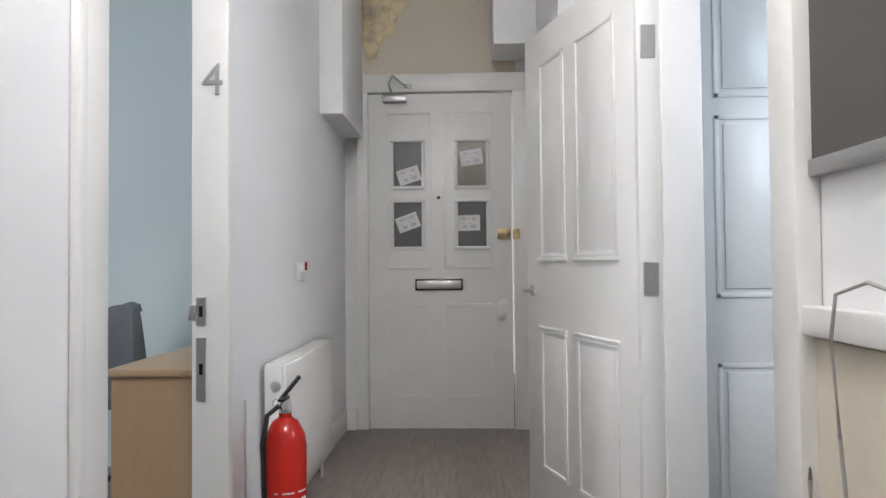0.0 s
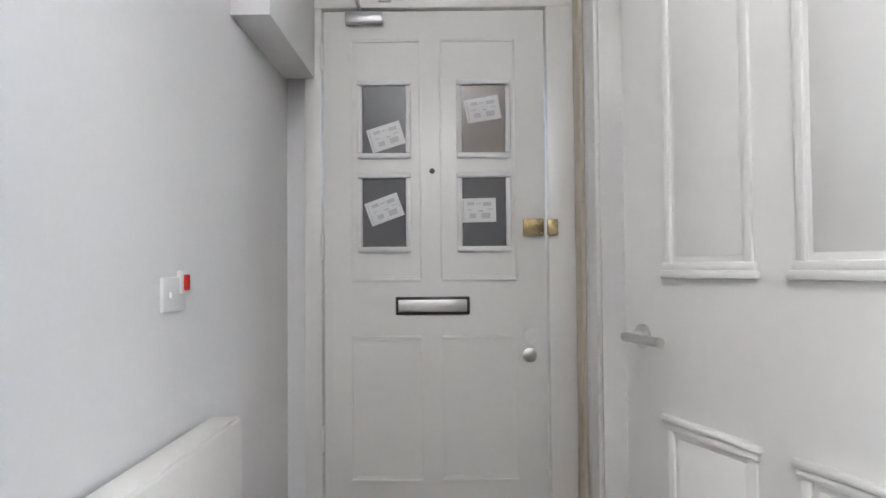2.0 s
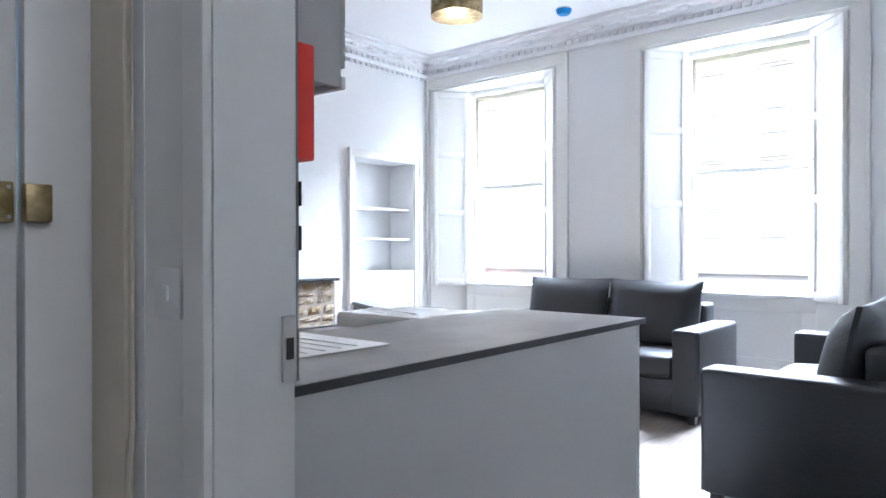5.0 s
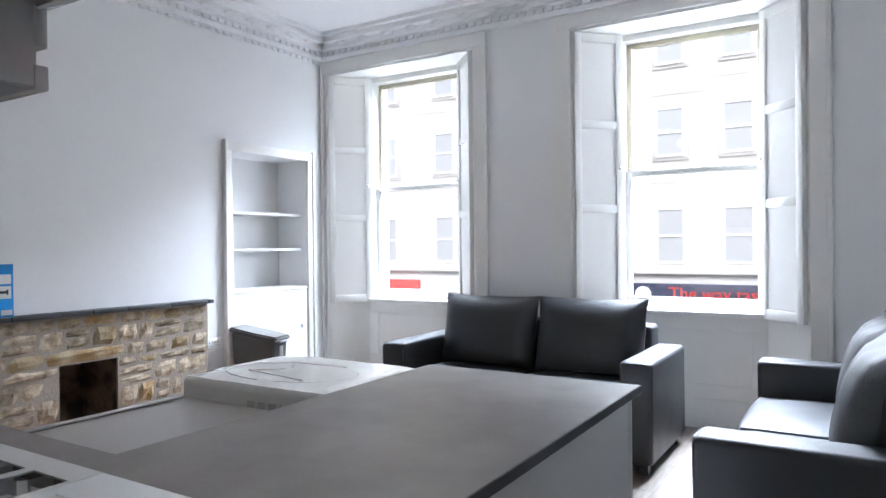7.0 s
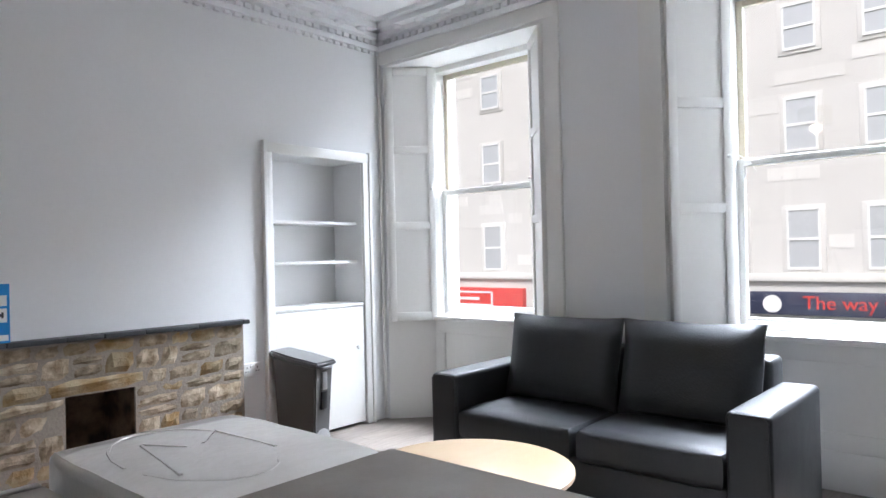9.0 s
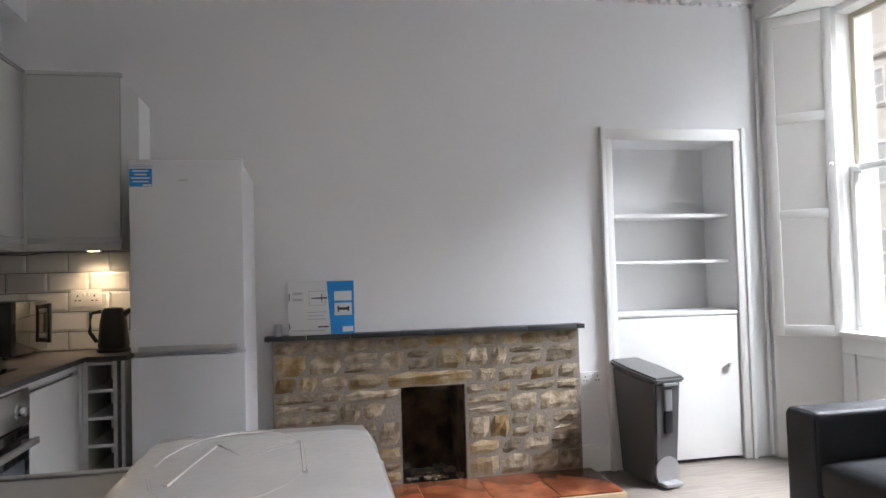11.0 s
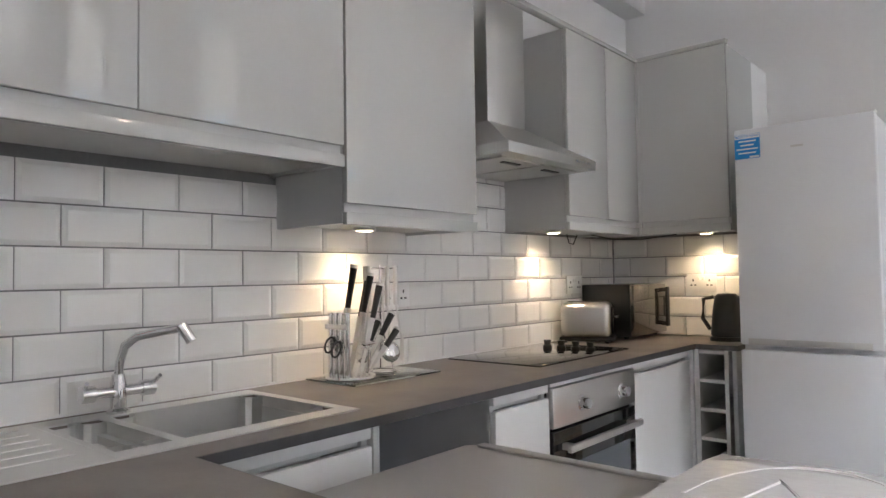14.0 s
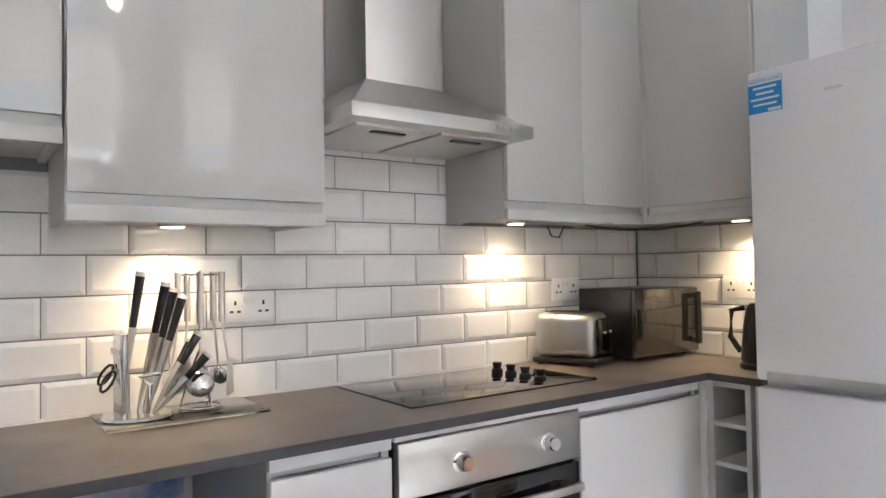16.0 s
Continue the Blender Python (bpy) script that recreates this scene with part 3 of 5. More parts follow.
# box and can on the mantel
cb = thing("cardboard_box", "white and blue printed cardboard box on the mantel shelf", "box", (2.36, FY - 0.05, 0.932))
Y0 = FY - 0.062
part("carton", box(2.175, 2.55, Y0, FY - 0.012, 0.932, 1.238, bevel=0.002), CARD, cb)
part("blue_panel", prism([(0, 0), (0.135, 0), (0.135, 0.306), (-0.02, 0.306)], 0, 0.001), BLUE, cb).matrix_basis = pose(2.413, Y0 - 0.0002, 0.9325, 90)
for x0, x1, z0, z1, mt in ((2.29, 2.385, 1.10, 1.185, INK), (2.294, 2.381, 1.104, 1.181, CARD), (2.305, 2.33, 1.14, 1.146, DARKINK), (2.33, 2.395, 1.139, 1.147, DARKINK),
                           (2.362, 2.367, 1.12, 1.166, DARKINK), (2.20, 2.255, 1.165, 1.178, INK), (2.20, 2.255, 1.13, 1.143, INK), (2.28, 2.39, 1.06, 1.065, INK), (2.28, 2.37, 1.04, 1.045, INK),
                           (2.28, 2.385, 1.02, 1.025, INK), (2.20, 2.38, 0.955, 0.962, INK), (2.34, 2.40, 0.974, 0.982, DARKINK), (2.178, 2.183, 1.13, 1.17, DARKINK), (2.178, 2.183, 0.97, 1.0, DARKINK),
                           (2.435, 2.535, 1.125, 1.18, CARD), (2.435, 2.535, 1.04, 1.112, CARD), (2.46, 2.51, 1.07, 1.085, DARKINK), (2.452, 2.46, 1.06, 1.095, DARKINK), (2.51, 2.52, 1.062, 1.093, DARKINK), (2.48, 2.54, 0.945, 0.975, CARD)):
    part("print", box(x0, x1, Y0 - 0.0022 - (0.0008 if mt is DARKINK else 0.0004 if mt is CARD else 0), Y0 - 0.0012, z0, z1), mt, cb)
single("small_can", lathe([(0.02, 0), (0.021, 0.004), (0.021, 0.062), (0.016, 0.068), (0.0005, 0.069)], (2.115, FY - 0.045, 0.932)), SILVER, "small silver can standing on the mantel shelf", "can")

# ---- bin ----
bn = thing("pedal_bin", "slim dark grey pedal bin standing by the alcove door", "bin")
bm = prism([(-0.095, -0.19), (0.095, -0.19), (0.11, 0.0), (0.095, 0.2), (-0.095, 0.2), (-0.11, 0.0)], 0.02, 0.60, bevel=0.012)
for v in bm.verts:
    k = 0.80 + 0.2 * v.co.z / 0.6
    v.co.x *= k
    v.co.y = v.co.y * k
    if v.co.z > 0.4:
        v.co.z += (v.co.y + 0.2) * 0.16
part("body", bm, BIN, bn)
bm = prism([(-0.105, -0.215), (0.105, -0.215), (0.122, 0.0), (0.105, 0.215), (-0.105, 0.215), (-0.122, 0.0)], 0.60, 0.635, bevel=0.012)
for v in bm.verts:
    v.co.z += (v.co.y + 0.2) * 0.16
part("lid", bm, BIN, bn)
part("latch", box(-0.05, 0.05, -0.222, -0.19, 0.585, 0.60, bevel=0.004), SILVER, bn, "silver lid latch")
part("front_plate", box(-0.025, 0.025, -0.196, -0.178, 0.44, 0.56, bevel=0.006), SILVER, bn, "silver handle plate")
part("handle", box(-0.028, 0.028, -0.192, -0.172, 0.31, 0.43, bevel=0.006), BLACK, bn)
part("pedal", box(-0.065, 0.065, -0.225, -0.13, 0.012, 0.035, bevel=0.01), SILVER, bn, "silver foot pedal")
part("pedal_hood", turned(lathe([(0.085, 0), (0.085, 0.012), (0.07, 0.014), (0.0005, 0.014)], n=24), pose(0, -0.152, 0.09, 90)), SILVER, bn)
bn.matrix_basis = pose(4.27, 7.40, 0, 0, 0, 12)

# ---- sofas ----


def cushion(x0, x1, y0, y1, z0, z1, puff):
    bm = bmesh.new()
    bx(bm, x0, x1, y0, y1, z0, z1)
    bmesh.ops.subdivide_edges(bm, edges=list(bm.edges), cuts=7, use_grid_fill=True)
    c = Vector(((x0 + x1) / 2, (y0 + y1) / 2, (z0 + z1) / 2))
    h = Vector(((x1 - x0) / 2, (y1 - y0) / 2, (z1 - z0) / 2))
    for v in bm.verts:
        u = [(v.co[i] - c[i]) / h[i] for i in range(3)]
        for i in range(3):
            f = 1.0
            for j in range(3):
                if j != i:
                    f *= 1 - abs(u[j]) ** 3
            if abs(u[i]) > 0.99:
                v.co[i] += math.copysign(puff[i] * f, u[i])
        r = 0.0
        for i in range(3):
            r += abs(u[i]) ** 8
        if r > 1.3:
            v.co = c + (v.co - c) * (1 - 0.032 * (r - 1))
        v.co += noise.noise_vector(v.co * 9) * 0.004
    bmesh.ops.recalc_face_normals(bm, faces=bm.faces)
    return bm


def pillow(x0, x1, z0, z1, y, fat):
    """A stuffed back cushion with drawn-out corners and a seam all round."""
    bm = bmesh.new()
    n, k = 12, 10
    sides = []
    for e in (-1, 1):
        rows = []
        for j in range(k + 1):
            v = 2 * j / k - 1
            row = []
            for i in range(n + 1):
                u = 2 * i / n - 1
                d = fat * ((1 - abs(u) ** 3.2) * (1 - abs(v) ** 3.2)) ** 0.55
                x = (x0 + x1) / 2 + (x1 - x0) / 2 * u * (1 - 0.035 * (1 - v * v))
                z = (z0 + z1) / 2 + (z1 - z0) / 2 * v * (1 - 0.05 * (1 - u * u) * (0.2 if v < 0 else 1))
                p = Vector((x, y + e * (d + 0.012), z))
                row.append(bm.verts.new(p + noise.noise_vector(p * 7) * 0.006))
            rows.append(row)
        for j in range(k):
            for i in range(n):
                f = (rows[j][i], rows[j][i + 1], rows[j + 1][i + 1], rows[j + 1][i])
                bm.faces.new(f if e < 0 else f[::-1])
        sides.append(rows)
    a, b = [[r[0][i] for i in range(n + 1)] + [r[j][n] for j in range(1, k + 1)] + [r[k][i] for i in range(n - 1, -1, -1)] + [r[j][0] for j in range(k - 1, 0, -1)] for r in sides]
    for i in range(len(a)):
        j = (i + 1) % len(a)
        bm.faces.new((a[i], b[i], b[j], a[j]))
    bmesh.ops.recalc_face_normals(bm, faces=bm.faces)
    return bm


def sofa(m, w, label):
    s = thing("sofa", label, "sofa", group="two-seat sofas")
    h = w / 2
    for e in (-1, 1):
        a, b = sorted((e * h, e * (h - 0.19)))
        arm = part("armrest", box(a, b, 0.0, 0.84, 0.06, 0.645, bevel=0.028, segs=4), LEATHER, s)
        yy = 0.006
        part("piping", tube([(a + 0.012, yy, 0.07), (a + 0.012, yy, 0.615), (a + 0.03, yy, 0.634), (b - 0.03, yy, 0.634), (b - 0.012, yy, 0.615), (b - 0.012, yy, 0.07)], 0.005, 6), PIPING, arm)
    i = h - 0.19
    part("base", box(-i, i, 0.03, 0.80, 0.06, 0.30, bevel=0.015), LEATHER, s)
    part("backrest", box(-i - 0.02, i + 0.02, 0.64, 0.85, 0.08, 0.78, bevel=0.03, segs=3), LEATHER, s)
    for a, b in ((-i, -0.008), (0.008, i)):
        part("seat_cushion", cushion(a, b, 0.0, 0.64, 0.29, 0.45, (0.0, 0.012, 0.022)), LEATHER, s)
        bm = pillow(a - 0.01 if a < -0.1 else a - 0.004, b + 0.01 if b > 0.1 else b + 0.004, 0.435, 0.955, 0.50, 0.125)
        for v in bm.verts:
            v.co.y += (v.co.z - 0.44) * 0.24
        part("back_cushion", bm, LEATHER, s)
    for x in (-h + 0.06, h - 0.06):
        for y in (0.06, 0.78):
            part("foot", box(x - 0.025, x + 0.025, y - 0.025, y + 0.025, 0, 0.065), BLACK, s)
    s.matrix_basis = m
    return s


sofa(pose(4.34, 5.33, 0, 0, 0, -90), 1.88, "charcoal faux-leather two-seat sofa beneath the sash windows")
sofa(pose(3.95, 3.90, 0, 0, 0, 180), 1.95, "charcoal faux-leather two-seat sofa backing onto the plain wall")

tb = thing("coffee_table", "round pale birch coffee table before the sofa", "table", (3.50, 5.30, 0))
part("tabletop", lathe([(0.40, 0.455), (0.42, 0.462), (0.42, 0.478), (0.415, 0.482), (0.0005, 0.482)], (3.50, 5.30, 0), 48), PINE, tb)
for i in range(3):
    a = i * 2.09 + 0.5
    part("leg", cyl(bmesh.new(), (3.50 + 0.33 * math.cos(a), 5.30 + 0.33 * math.sin(a), 0), (3.50 + 0.24 * math.cos(a), 5.30 + 0.24 * math.sin(a), 0.46), 0.014, 0.02), PINE, tb)

# ---- pendant and alarm ----
pl = thing("pendant_lamp", "brass drum pendant lamp with white lining, lit", "lamp", (2.71, 5.15, 2.5))
part("shade", lathe([(0.145, 0), (0.145, 0.17), (0.142, 0.17), (0.142, 0.002), (0.145, 0)], (2.71, 5.15, 2.50), 40), BRASS, pl)
part("lining", lathe([(0.139, 0.003), (0.139, 0.165), (0.0005, 0.166)], (2.71, 5.15, 2.50), 40), WHITEP, pl)
part("bulb", lathe([(0.0005, 0.02), (0.03, 0.035), (0.038, 0.06), (0.02, 0.10), (0.015, 0.14), (0.0005, 0.145)], (2.71, 5.15, 2.50), 20), BULB, pl, "glowing bulb")
part("flex", cyl(bmesh.new(), (2.71, 5.15, 2.67), (2.71, 5.15, CEILING), 0.004), WHITEP, pl)
part("ceiling_rose", lathe([(0.05, -0.03), (0.05, -0.005), (0.03, 0)], (2.71, 5.15, CEILING - 0.001)), WHITEP, pl)
lamp("pendant_light", "POINT", Matrix.Translation((2.71, 5.15, 2.48)), 6, (1.0, 0.84, 0.64), radius=0.05)
al = thing("smoke_alarm", "ceiling smoke alarm under a blue dust cover", "alarm", (4.75, 5.65, CEILING))
part("body", lathe([(0.055, -0.035), (0.06, -0.01), (0.06, 0)], (4.75, 5.65, CEILING - 0.001)), WHITEP, al)
part("dust_cover", lathe([(0.0005, -0.05), (0.045, -0.048), (0.058, -0.036), (0.066, -0.012), (0.0665, -0.01)], (4.75, 5.65, CEILING - 0.001)), BLUE, al, "blue dust cover")

# ---- kitchen ----
FX = 1.014  # front of the wall units


def wall_unit(y0, y1, z0, z1, splits, label, extra=0.0):
    u = thing("wall_cabinet", label, "cabinet", (KX, (y0 + y1) / 2, z0), "kitchen wall cabinets")
    for a in (y0, y1 - 0.018):
        part("side_panel", box(KX, FX - 0.02, a, a + 0.018, z0 - extra, z1), CABM, u)
    part("bottom_panel", box(KX, FX - 0.035, y0 + 0.018, y1 - 0.018, z0 + 0.01, z0 + 0.028), CABM, u)
    part("top_panel", box(KX, FX - 0.02, y0 + 0.018, y1 - 0.018, z1 - 0.018, z1), CABM, u)
    part("back_board", box(KX, KX + 0.01, y0 + 0.018, y1 - 0.018, z0 + 0.03, z1 - 0.02), CABM, u)
    for a, b in zip(splits, splits[1:]):
        part("door", box(FX - 0.019, FX, a + 0.0015, b - 0.0015, z0 + 0.055, z1, bevel=0.002), CAB, u)
    bm = box(FX - 0.028, FX - 0.016, y0 + 0.002, y1 - 0.002, z0 + 0.028, z0 + 0.056)
    part("grip_channel", bm, CABM, u)
    part("light_rail", box(FX - 0.019, FX, y0, y1, z0 - 0.004, z0 + 0.03, bevel=0.002), CAB, u)
    return u


wall_unit(4.175, 4.338, 1.655, 2.245, (4.175, 4.338), "short pale grey gloss wall cabinet beside the doorway")
wall_unit(4.34, 5.195, 1.545, 2.245, (4.34, 4.63, 5.195), "pale grey gloss wall cabinets with two doors above the sink")
wall_unit(5.20, 5.775, 1.39, 2.245, (5.20, 5.775), "taller pale grey gloss wall cabinet beside the cooker hood")
wall_unit(6.38, 7.02, 1.425, 2.245, (6.38, 6.715, 7.02), "pale grey gloss wall cabinet beyond the cooker hood")
u = thing("wall_cabinet", "pale grey gloss corner wall cabinet beside the fridge", "cabinet", (1.2, KY, 1.425), "kitchen wall cabinets")
part("side_panel", box(1.412, 1.43, 7.045, KY - 0.001, 1.421, 2.245), CABM, u)
part("bottom_panel", box(KX, 1.412, 7.05, KY - 0.001, 1.435, 1.453), CABM, u)
part("top_panel", box(KX, 1.412, 7.05, KY - 0.001, 2.227, 2.245), CABM, u)
part("door", box(FX + 0.012, 1.427, 7.025, 7.044, 1.48, 2.245, bevel=0.002), CAB, u)
part("light_rail", box(FX + 0.004, 1.43, 7.025, 7.044, 1.421, 1.455, bevel=0.002), CAB, u)
part("grip_channel", box(FX + 0.004, 1.42, 7.035, 7.05, 1.453, 1.482), CABM, u)
part("corner_post", box(FX - 0.02, FX + 0.013, 7.021, 7.048, 1.421, 2.245), CAB, u)
setting("trim", box(FX - 0.03, FX + 0.006, 4.175, 7.05, 2.246, 2.265, bevel=0.002), CAB, "grey cornice strip on the wall cabinets", "trim")
setting("trim", box(FX + 0.006, 1.436, 7.02, 7.05, 2.246, 2.265, bevel=0.002), CAB, "grey cornice strip on the corner cabinet", "trim")
setting("trim", box(KX - 0.001, FX - 0.03, 4.175, 5.775, 2.246, 2.251), CABM, "cabinet top board", "trim")

hd = thing("cooker_hood", "brushed steel chimney cooker hood over the hob", "hood", (0.9, 6.08, 1.65))
y0, y1, x1 = 5.79, 6.37, 1.135
bm = bmesh.new()
lo = [bm.verts.new(p) for p in ((KX, y0, 1.68), (x1, y0, 1.68), (x1, y1, 1.68), (KX, y1, 1.68))]
hi = [bm.verts.new(p) for p in ((KX, 5.93, 1.80), (0.95, 5.93, 1.80), (0.95, 6.18, 1.80), (KX, 6.18, 1.80))]
for i in range(4):
    bm.faces.new((lo[i], lo[(i + 1) % 4], hi[(i + 1) % 4], hi[i]))
bm.faces.new(hi)
bmesh.ops.recalc_face_normals(bm, faces=bm.faces)
part("canopy", bm, STEEL, hd)
part("rim", box(KX, x1 + 0.004, y0 - 0.004, y1 + 0.004, 1.645, 1.682, bevel=0.002), STEEL, hd)
bm = box(KX, 0.945, 5.935, 6.175, 1.79, 2.70, bevel=0.002)
part("chimney", bm, STEEL, hd)
for a in (5.83, 6.09):
    f = part("filter", box(0.74, 1.08, a, a + 0.24, 1.638, 1.646), SATIN, hd)
    part("grip", box(1.02, 1.04, a + 0.07, a + 0.17, 1.634, 1.639), BLACK, f)
for i in range(5):
    part("button", turned(cyl(bmesh.new(), (0, 0, 0), (0, 0, 0.006), 0.006, n=12), pose(x1 + 0.003, 6.22 + i * 0.022, 1.664, 0, 90)), CHROME, hd)
bm = bmesh.new()
for i in range(6):
    bx(bm, 0.76 + i * 0.016, 0.768 + i * 0.016, 5.933, 5.936, 2.18, 2.21)
part("vent", bm, BLACK, hd)

wt = thing("worktop", "taupe laminate worktop with a thin dark edge", "worktop", (1.2, 5, WT))
T0 = WT - 0.022
bm = box(KX, 1.275, 5.05, KY - 0.002, T0, WT)
bx(bm, 1.275, 1.455, 6.985, KY - 0.002, T0, WT)
part("slab", bm, TOP, wt)
part("slab", box(KX, 0.79, 4.505, 5.05, T0, WT), TOP, wt)
part("slab", box(1.15, 1.275, 4.505, 5.05, T0, WT), TOP, wt)
bm = prism([(0.575, 3.915), (2.395, 3.915), (2.395, 4.61), (1.275, 4.61), (1.275, 4.505), (KX, 4.505), (KX, 3.96), (0.575, 3.96)], T0, WT)
part("slab", bm, TOP, wt)
for a in ((0.575, 2.398, 3.912, 3.915), (2.395, 2.398, 3.915, 4.613), (1.278, 2.395, 4.61, 4.613), (1.275, 1.278, 4.613, 6.982), (1.275, 1.458, 6.982, 6.985), (1.455, 1.458, 6.985, KY - 0.002)):
    part("edge_strip", box(*a, T0 - 0.001, WT - 0.001), EDGE, wt)
bm = box(KX, KX + 0.004, 4.0, KY, WT, WT + 0.008)
bx(bm, KX, 1.455, KY - 0.006, KY - 0.002, WT, WT + 0.008)
part("sealant", bm, WHITEP, wt, "white silicone bead")
pn = thing("peninsula_unit", "pale grey panelled peninsula carrying the worktop", "kitchen unit", (1.5, 4.2, 0))
part("back_panel", box(0.60, 2.37, 3.935, 3.985, 0, T0), CABW, pn)
part("end_panel", box(2.36, 2.38, 3.933, 4.59, 0, T0), CABW, pn)
part("body", box(1.30, 2.36, 3.985, 4.58, 0.1, T0), CABM, pn)

# sink
sk = thing("sink", "stainless steel one-and-a-half bowl sink with drainer", "sink", (0.95, 4.6, WT))
Z = WT + 0.004
bm = box(0.735, 1.195, 4.185, 4.515, WT + 0.0005, Z, bevel=0.0012)
bx(bm, 0.735, 0.80, 4.515, 5.075, WT + 0.0005, Z)
bx(bm, 1.14, 1.195, 4.515, 5.075, WT + 0.0005, Z)
bx(bm, 0.80, 1.14, 4.64, 4.665, WT + 0.0005, Z)
bx(bm, 0.80, 1.14, 5.045, 5.075, WT + 0.0005, Z)
bx(bm, 0.80, 1.14, 4.515, 4.53, WT + 0.0005, Z)
part("rim", bm, SINK, sk)
for a, b, d, nm in ((4.665, 5.045, 0.16, "bowl"), (4.53, 4.64, 0.09, "half_bowl")):
    bm = box(0.80, 1.14, a, b, Z - d, Z - 0.0005)
    bmesh.ops.delete(bm, geom=[f for f in bm.faces if f.normal.z > 0.9], context="FACES")
    es = [e for e in bm.edges if len(e.link_faces) == 2]
    bmesh.ops.bevel(bm, geom=es, offset=0.045, segments=5, affect="EDGES")
    part(nm, bm, SINK, sk)
    part("waste", lathe([(0.0005, 0.002), (0.03, 0.003), (0.035, 0)], (0.97, (a + b) / 2, Z - d + 0.001)), CHROME, sk)
for i in range(6):
    part("drainer_ridge", box(0.79 + i * 0.06, 0.80 + i * 0.06, 4.22, 4.48, Z, Z + 0.003, bevel=0.001), SINK, sk)
tp = thing("mixer_tap", "chrome kitchen mixer tap with two side levers", "tap", (0.765, 4.70, WT))
part("base", lathe([(0.026, 0), (0.026, 0.006), (0.018, 0.012), (0.018, 0.07), (0.014, 0.09)], (0.765, 4.70, WT + 0.004)), CHROME, tp)
part("spout", tube([(0.765, 4.70, WT + 0.08), (0.766, 4.702, WT + 0.12), (0.775, 4.71, WT + 0.16), (0.795, 4.73, WT + 0.182), (0.84, 4.765, WT + 0.193), (0.885, 4.80, WT + 0.202)], 0.0105, 14), CHROME, tp)
part("nozzle", cyl(bmesh.new(), (0.88, 4.796, WT + 0.207), (0.90, 4.812, WT + 0.169), 0.015, 0.013), CHROME, tp)
part("crossbar", cyl(bmesh.new(), (0.765, 4.64, WT + 0.055), (0.765, 4.76, WT + 0.055), 0.013), CHROME, tp)
for e in (-1, 1):
    lv = part("handle", cyl(bmesh.new(), (0.765, 4.70 + e * 0.055, WT + 0.055), (0.765, 4.70 + e * 0.085, WT + 0.055), 0.019), CHROME, tp)
    part("lever", cyl(bmesh.new(), (0.765, 4.70 + e * 0.078, WT + 0.06), (0.80, 4.70 + e * 0.085, WT + 0.085), 0.005), CHROME, lv)

# base units
ZT = WT - 0.024


def base_unit(name, y0, y1, label, door=True):
    u = thing(name, label, "cabinet", (1.0, (y0 + y1) / 2, 0), "kitchen base cabinets")
    for a in (y0, y1 - 0.018):
        part("side_panel", box(KX + 0.01, 1.235, a, a + 0.018, 0.0, ZT), CABM, u)
    part("bottom_panel", box(KX + 0.01, 1.21, y0 + 0.018, y1 - 0.018, 0.12, 0.14), CABM, u)
    part("rail", box(1.205, 1.222, y0 + 0.018, y1 - 0.018, ZT - 0.05, ZT), CABM, u)
    if door:
        part("door", box(1.236, 1.255, y0 + 0.002, y1 - 0.002, 0.13, ZT - 0.048, bevel=0.003), CABW, u)
        part("top_trim", box(1.23, 1.25, y0, y1, ZT - 0.032, ZT - 0.002, bevel=0.002), CABW, u)
    part("plinth", box(1.17, 1.19, y0, y1, 0, 0.12), CABM, u)
    return u


base_unit("base_cabinet", 4.62, 5.06, "off-white handleless cabinet beneath the sink")
base_unit("base_cabinet", 5.53, 5.815, "narrow off-white handleless base cabinet beside the oven")
base_unit("base_cabinet", 6.415, 6.97, "off-white handleless corner base cabinet beside the oven")
setting("trim", box(KX + 0.02, 1.255, 5.062, 5.082, 0, ZT, bevel=0.002), CABM, "grey end panel beside the appliance gap", "panel")
setting("trim", box(KX + 0.002, KX + 0.02, 5.085, 5.528, 0, ZT), CABM, "grey back of the empty appliance space", "panel")
single("protective_film", box(KX + 0.03, KX + 0.05, 5.09, 5.50, 0.30, ZT - 0.02, bevel=0.004), FILM, "crumpled clear and blue film inside the appliance gap", "film")

ov = thing("oven", "built-in steel and black glass oven under the hob", "oven", (1.0, 6.11, 0.14))
oy0, oy1 = 5.826, 6.405
part("body", box(KX + 0.05, 1.236, oy0, oy1, 0.13, 0.87), BLACK, ov)
fc = part("fascia", box(1.236, 1.262, oy0, oy1, 0.755, 0.882, bevel=0.003), STEEL, ov)
for y in (6.0, 6.285):
    k = part("knob", turned(lathe([(0.026, 0), (0.026, 0.004), (0.019, 0.006), (0.018, 0.03), (0.016, 0.033), (0.0005, 0.033)], n=24), pose(1.261, y, 0.815, 0, 90)), CHROME, fc)
dr = part("door", box(1.236, 1.26, oy0, oy1, 0.16, 0.745, bevel=0.004), BLACKG, ov)
part("window", box(1.2595, 1.2612, oy0 + 0.05, oy1 - 0.05, 0.24, 0.63), material("oven_window", (0.10, 0.115, 0.13), 0.05, vary=0.02, bump=0), dr)
bm = box(1.29, 1.308, oy0 + 0.03, oy1 - 0.03, 0.682, 0.705, bevel=0.004)
bx(bm, 1.258, 1.30, oy0 + 0.05, oy0 + 0.075, 0.684, 0.703)
bx(bm, 1.258, 1.30, oy1 - 0.075, oy1 - 0.05, 0.684, 0.703)
part("handle", bm, STEEL, dr)
setting("trim", box(1.236, 1.255, 5.82, 6.41, 0.886, ZT, bevel=0.002), CABW, "off-white filler strip above the oven", "trim")

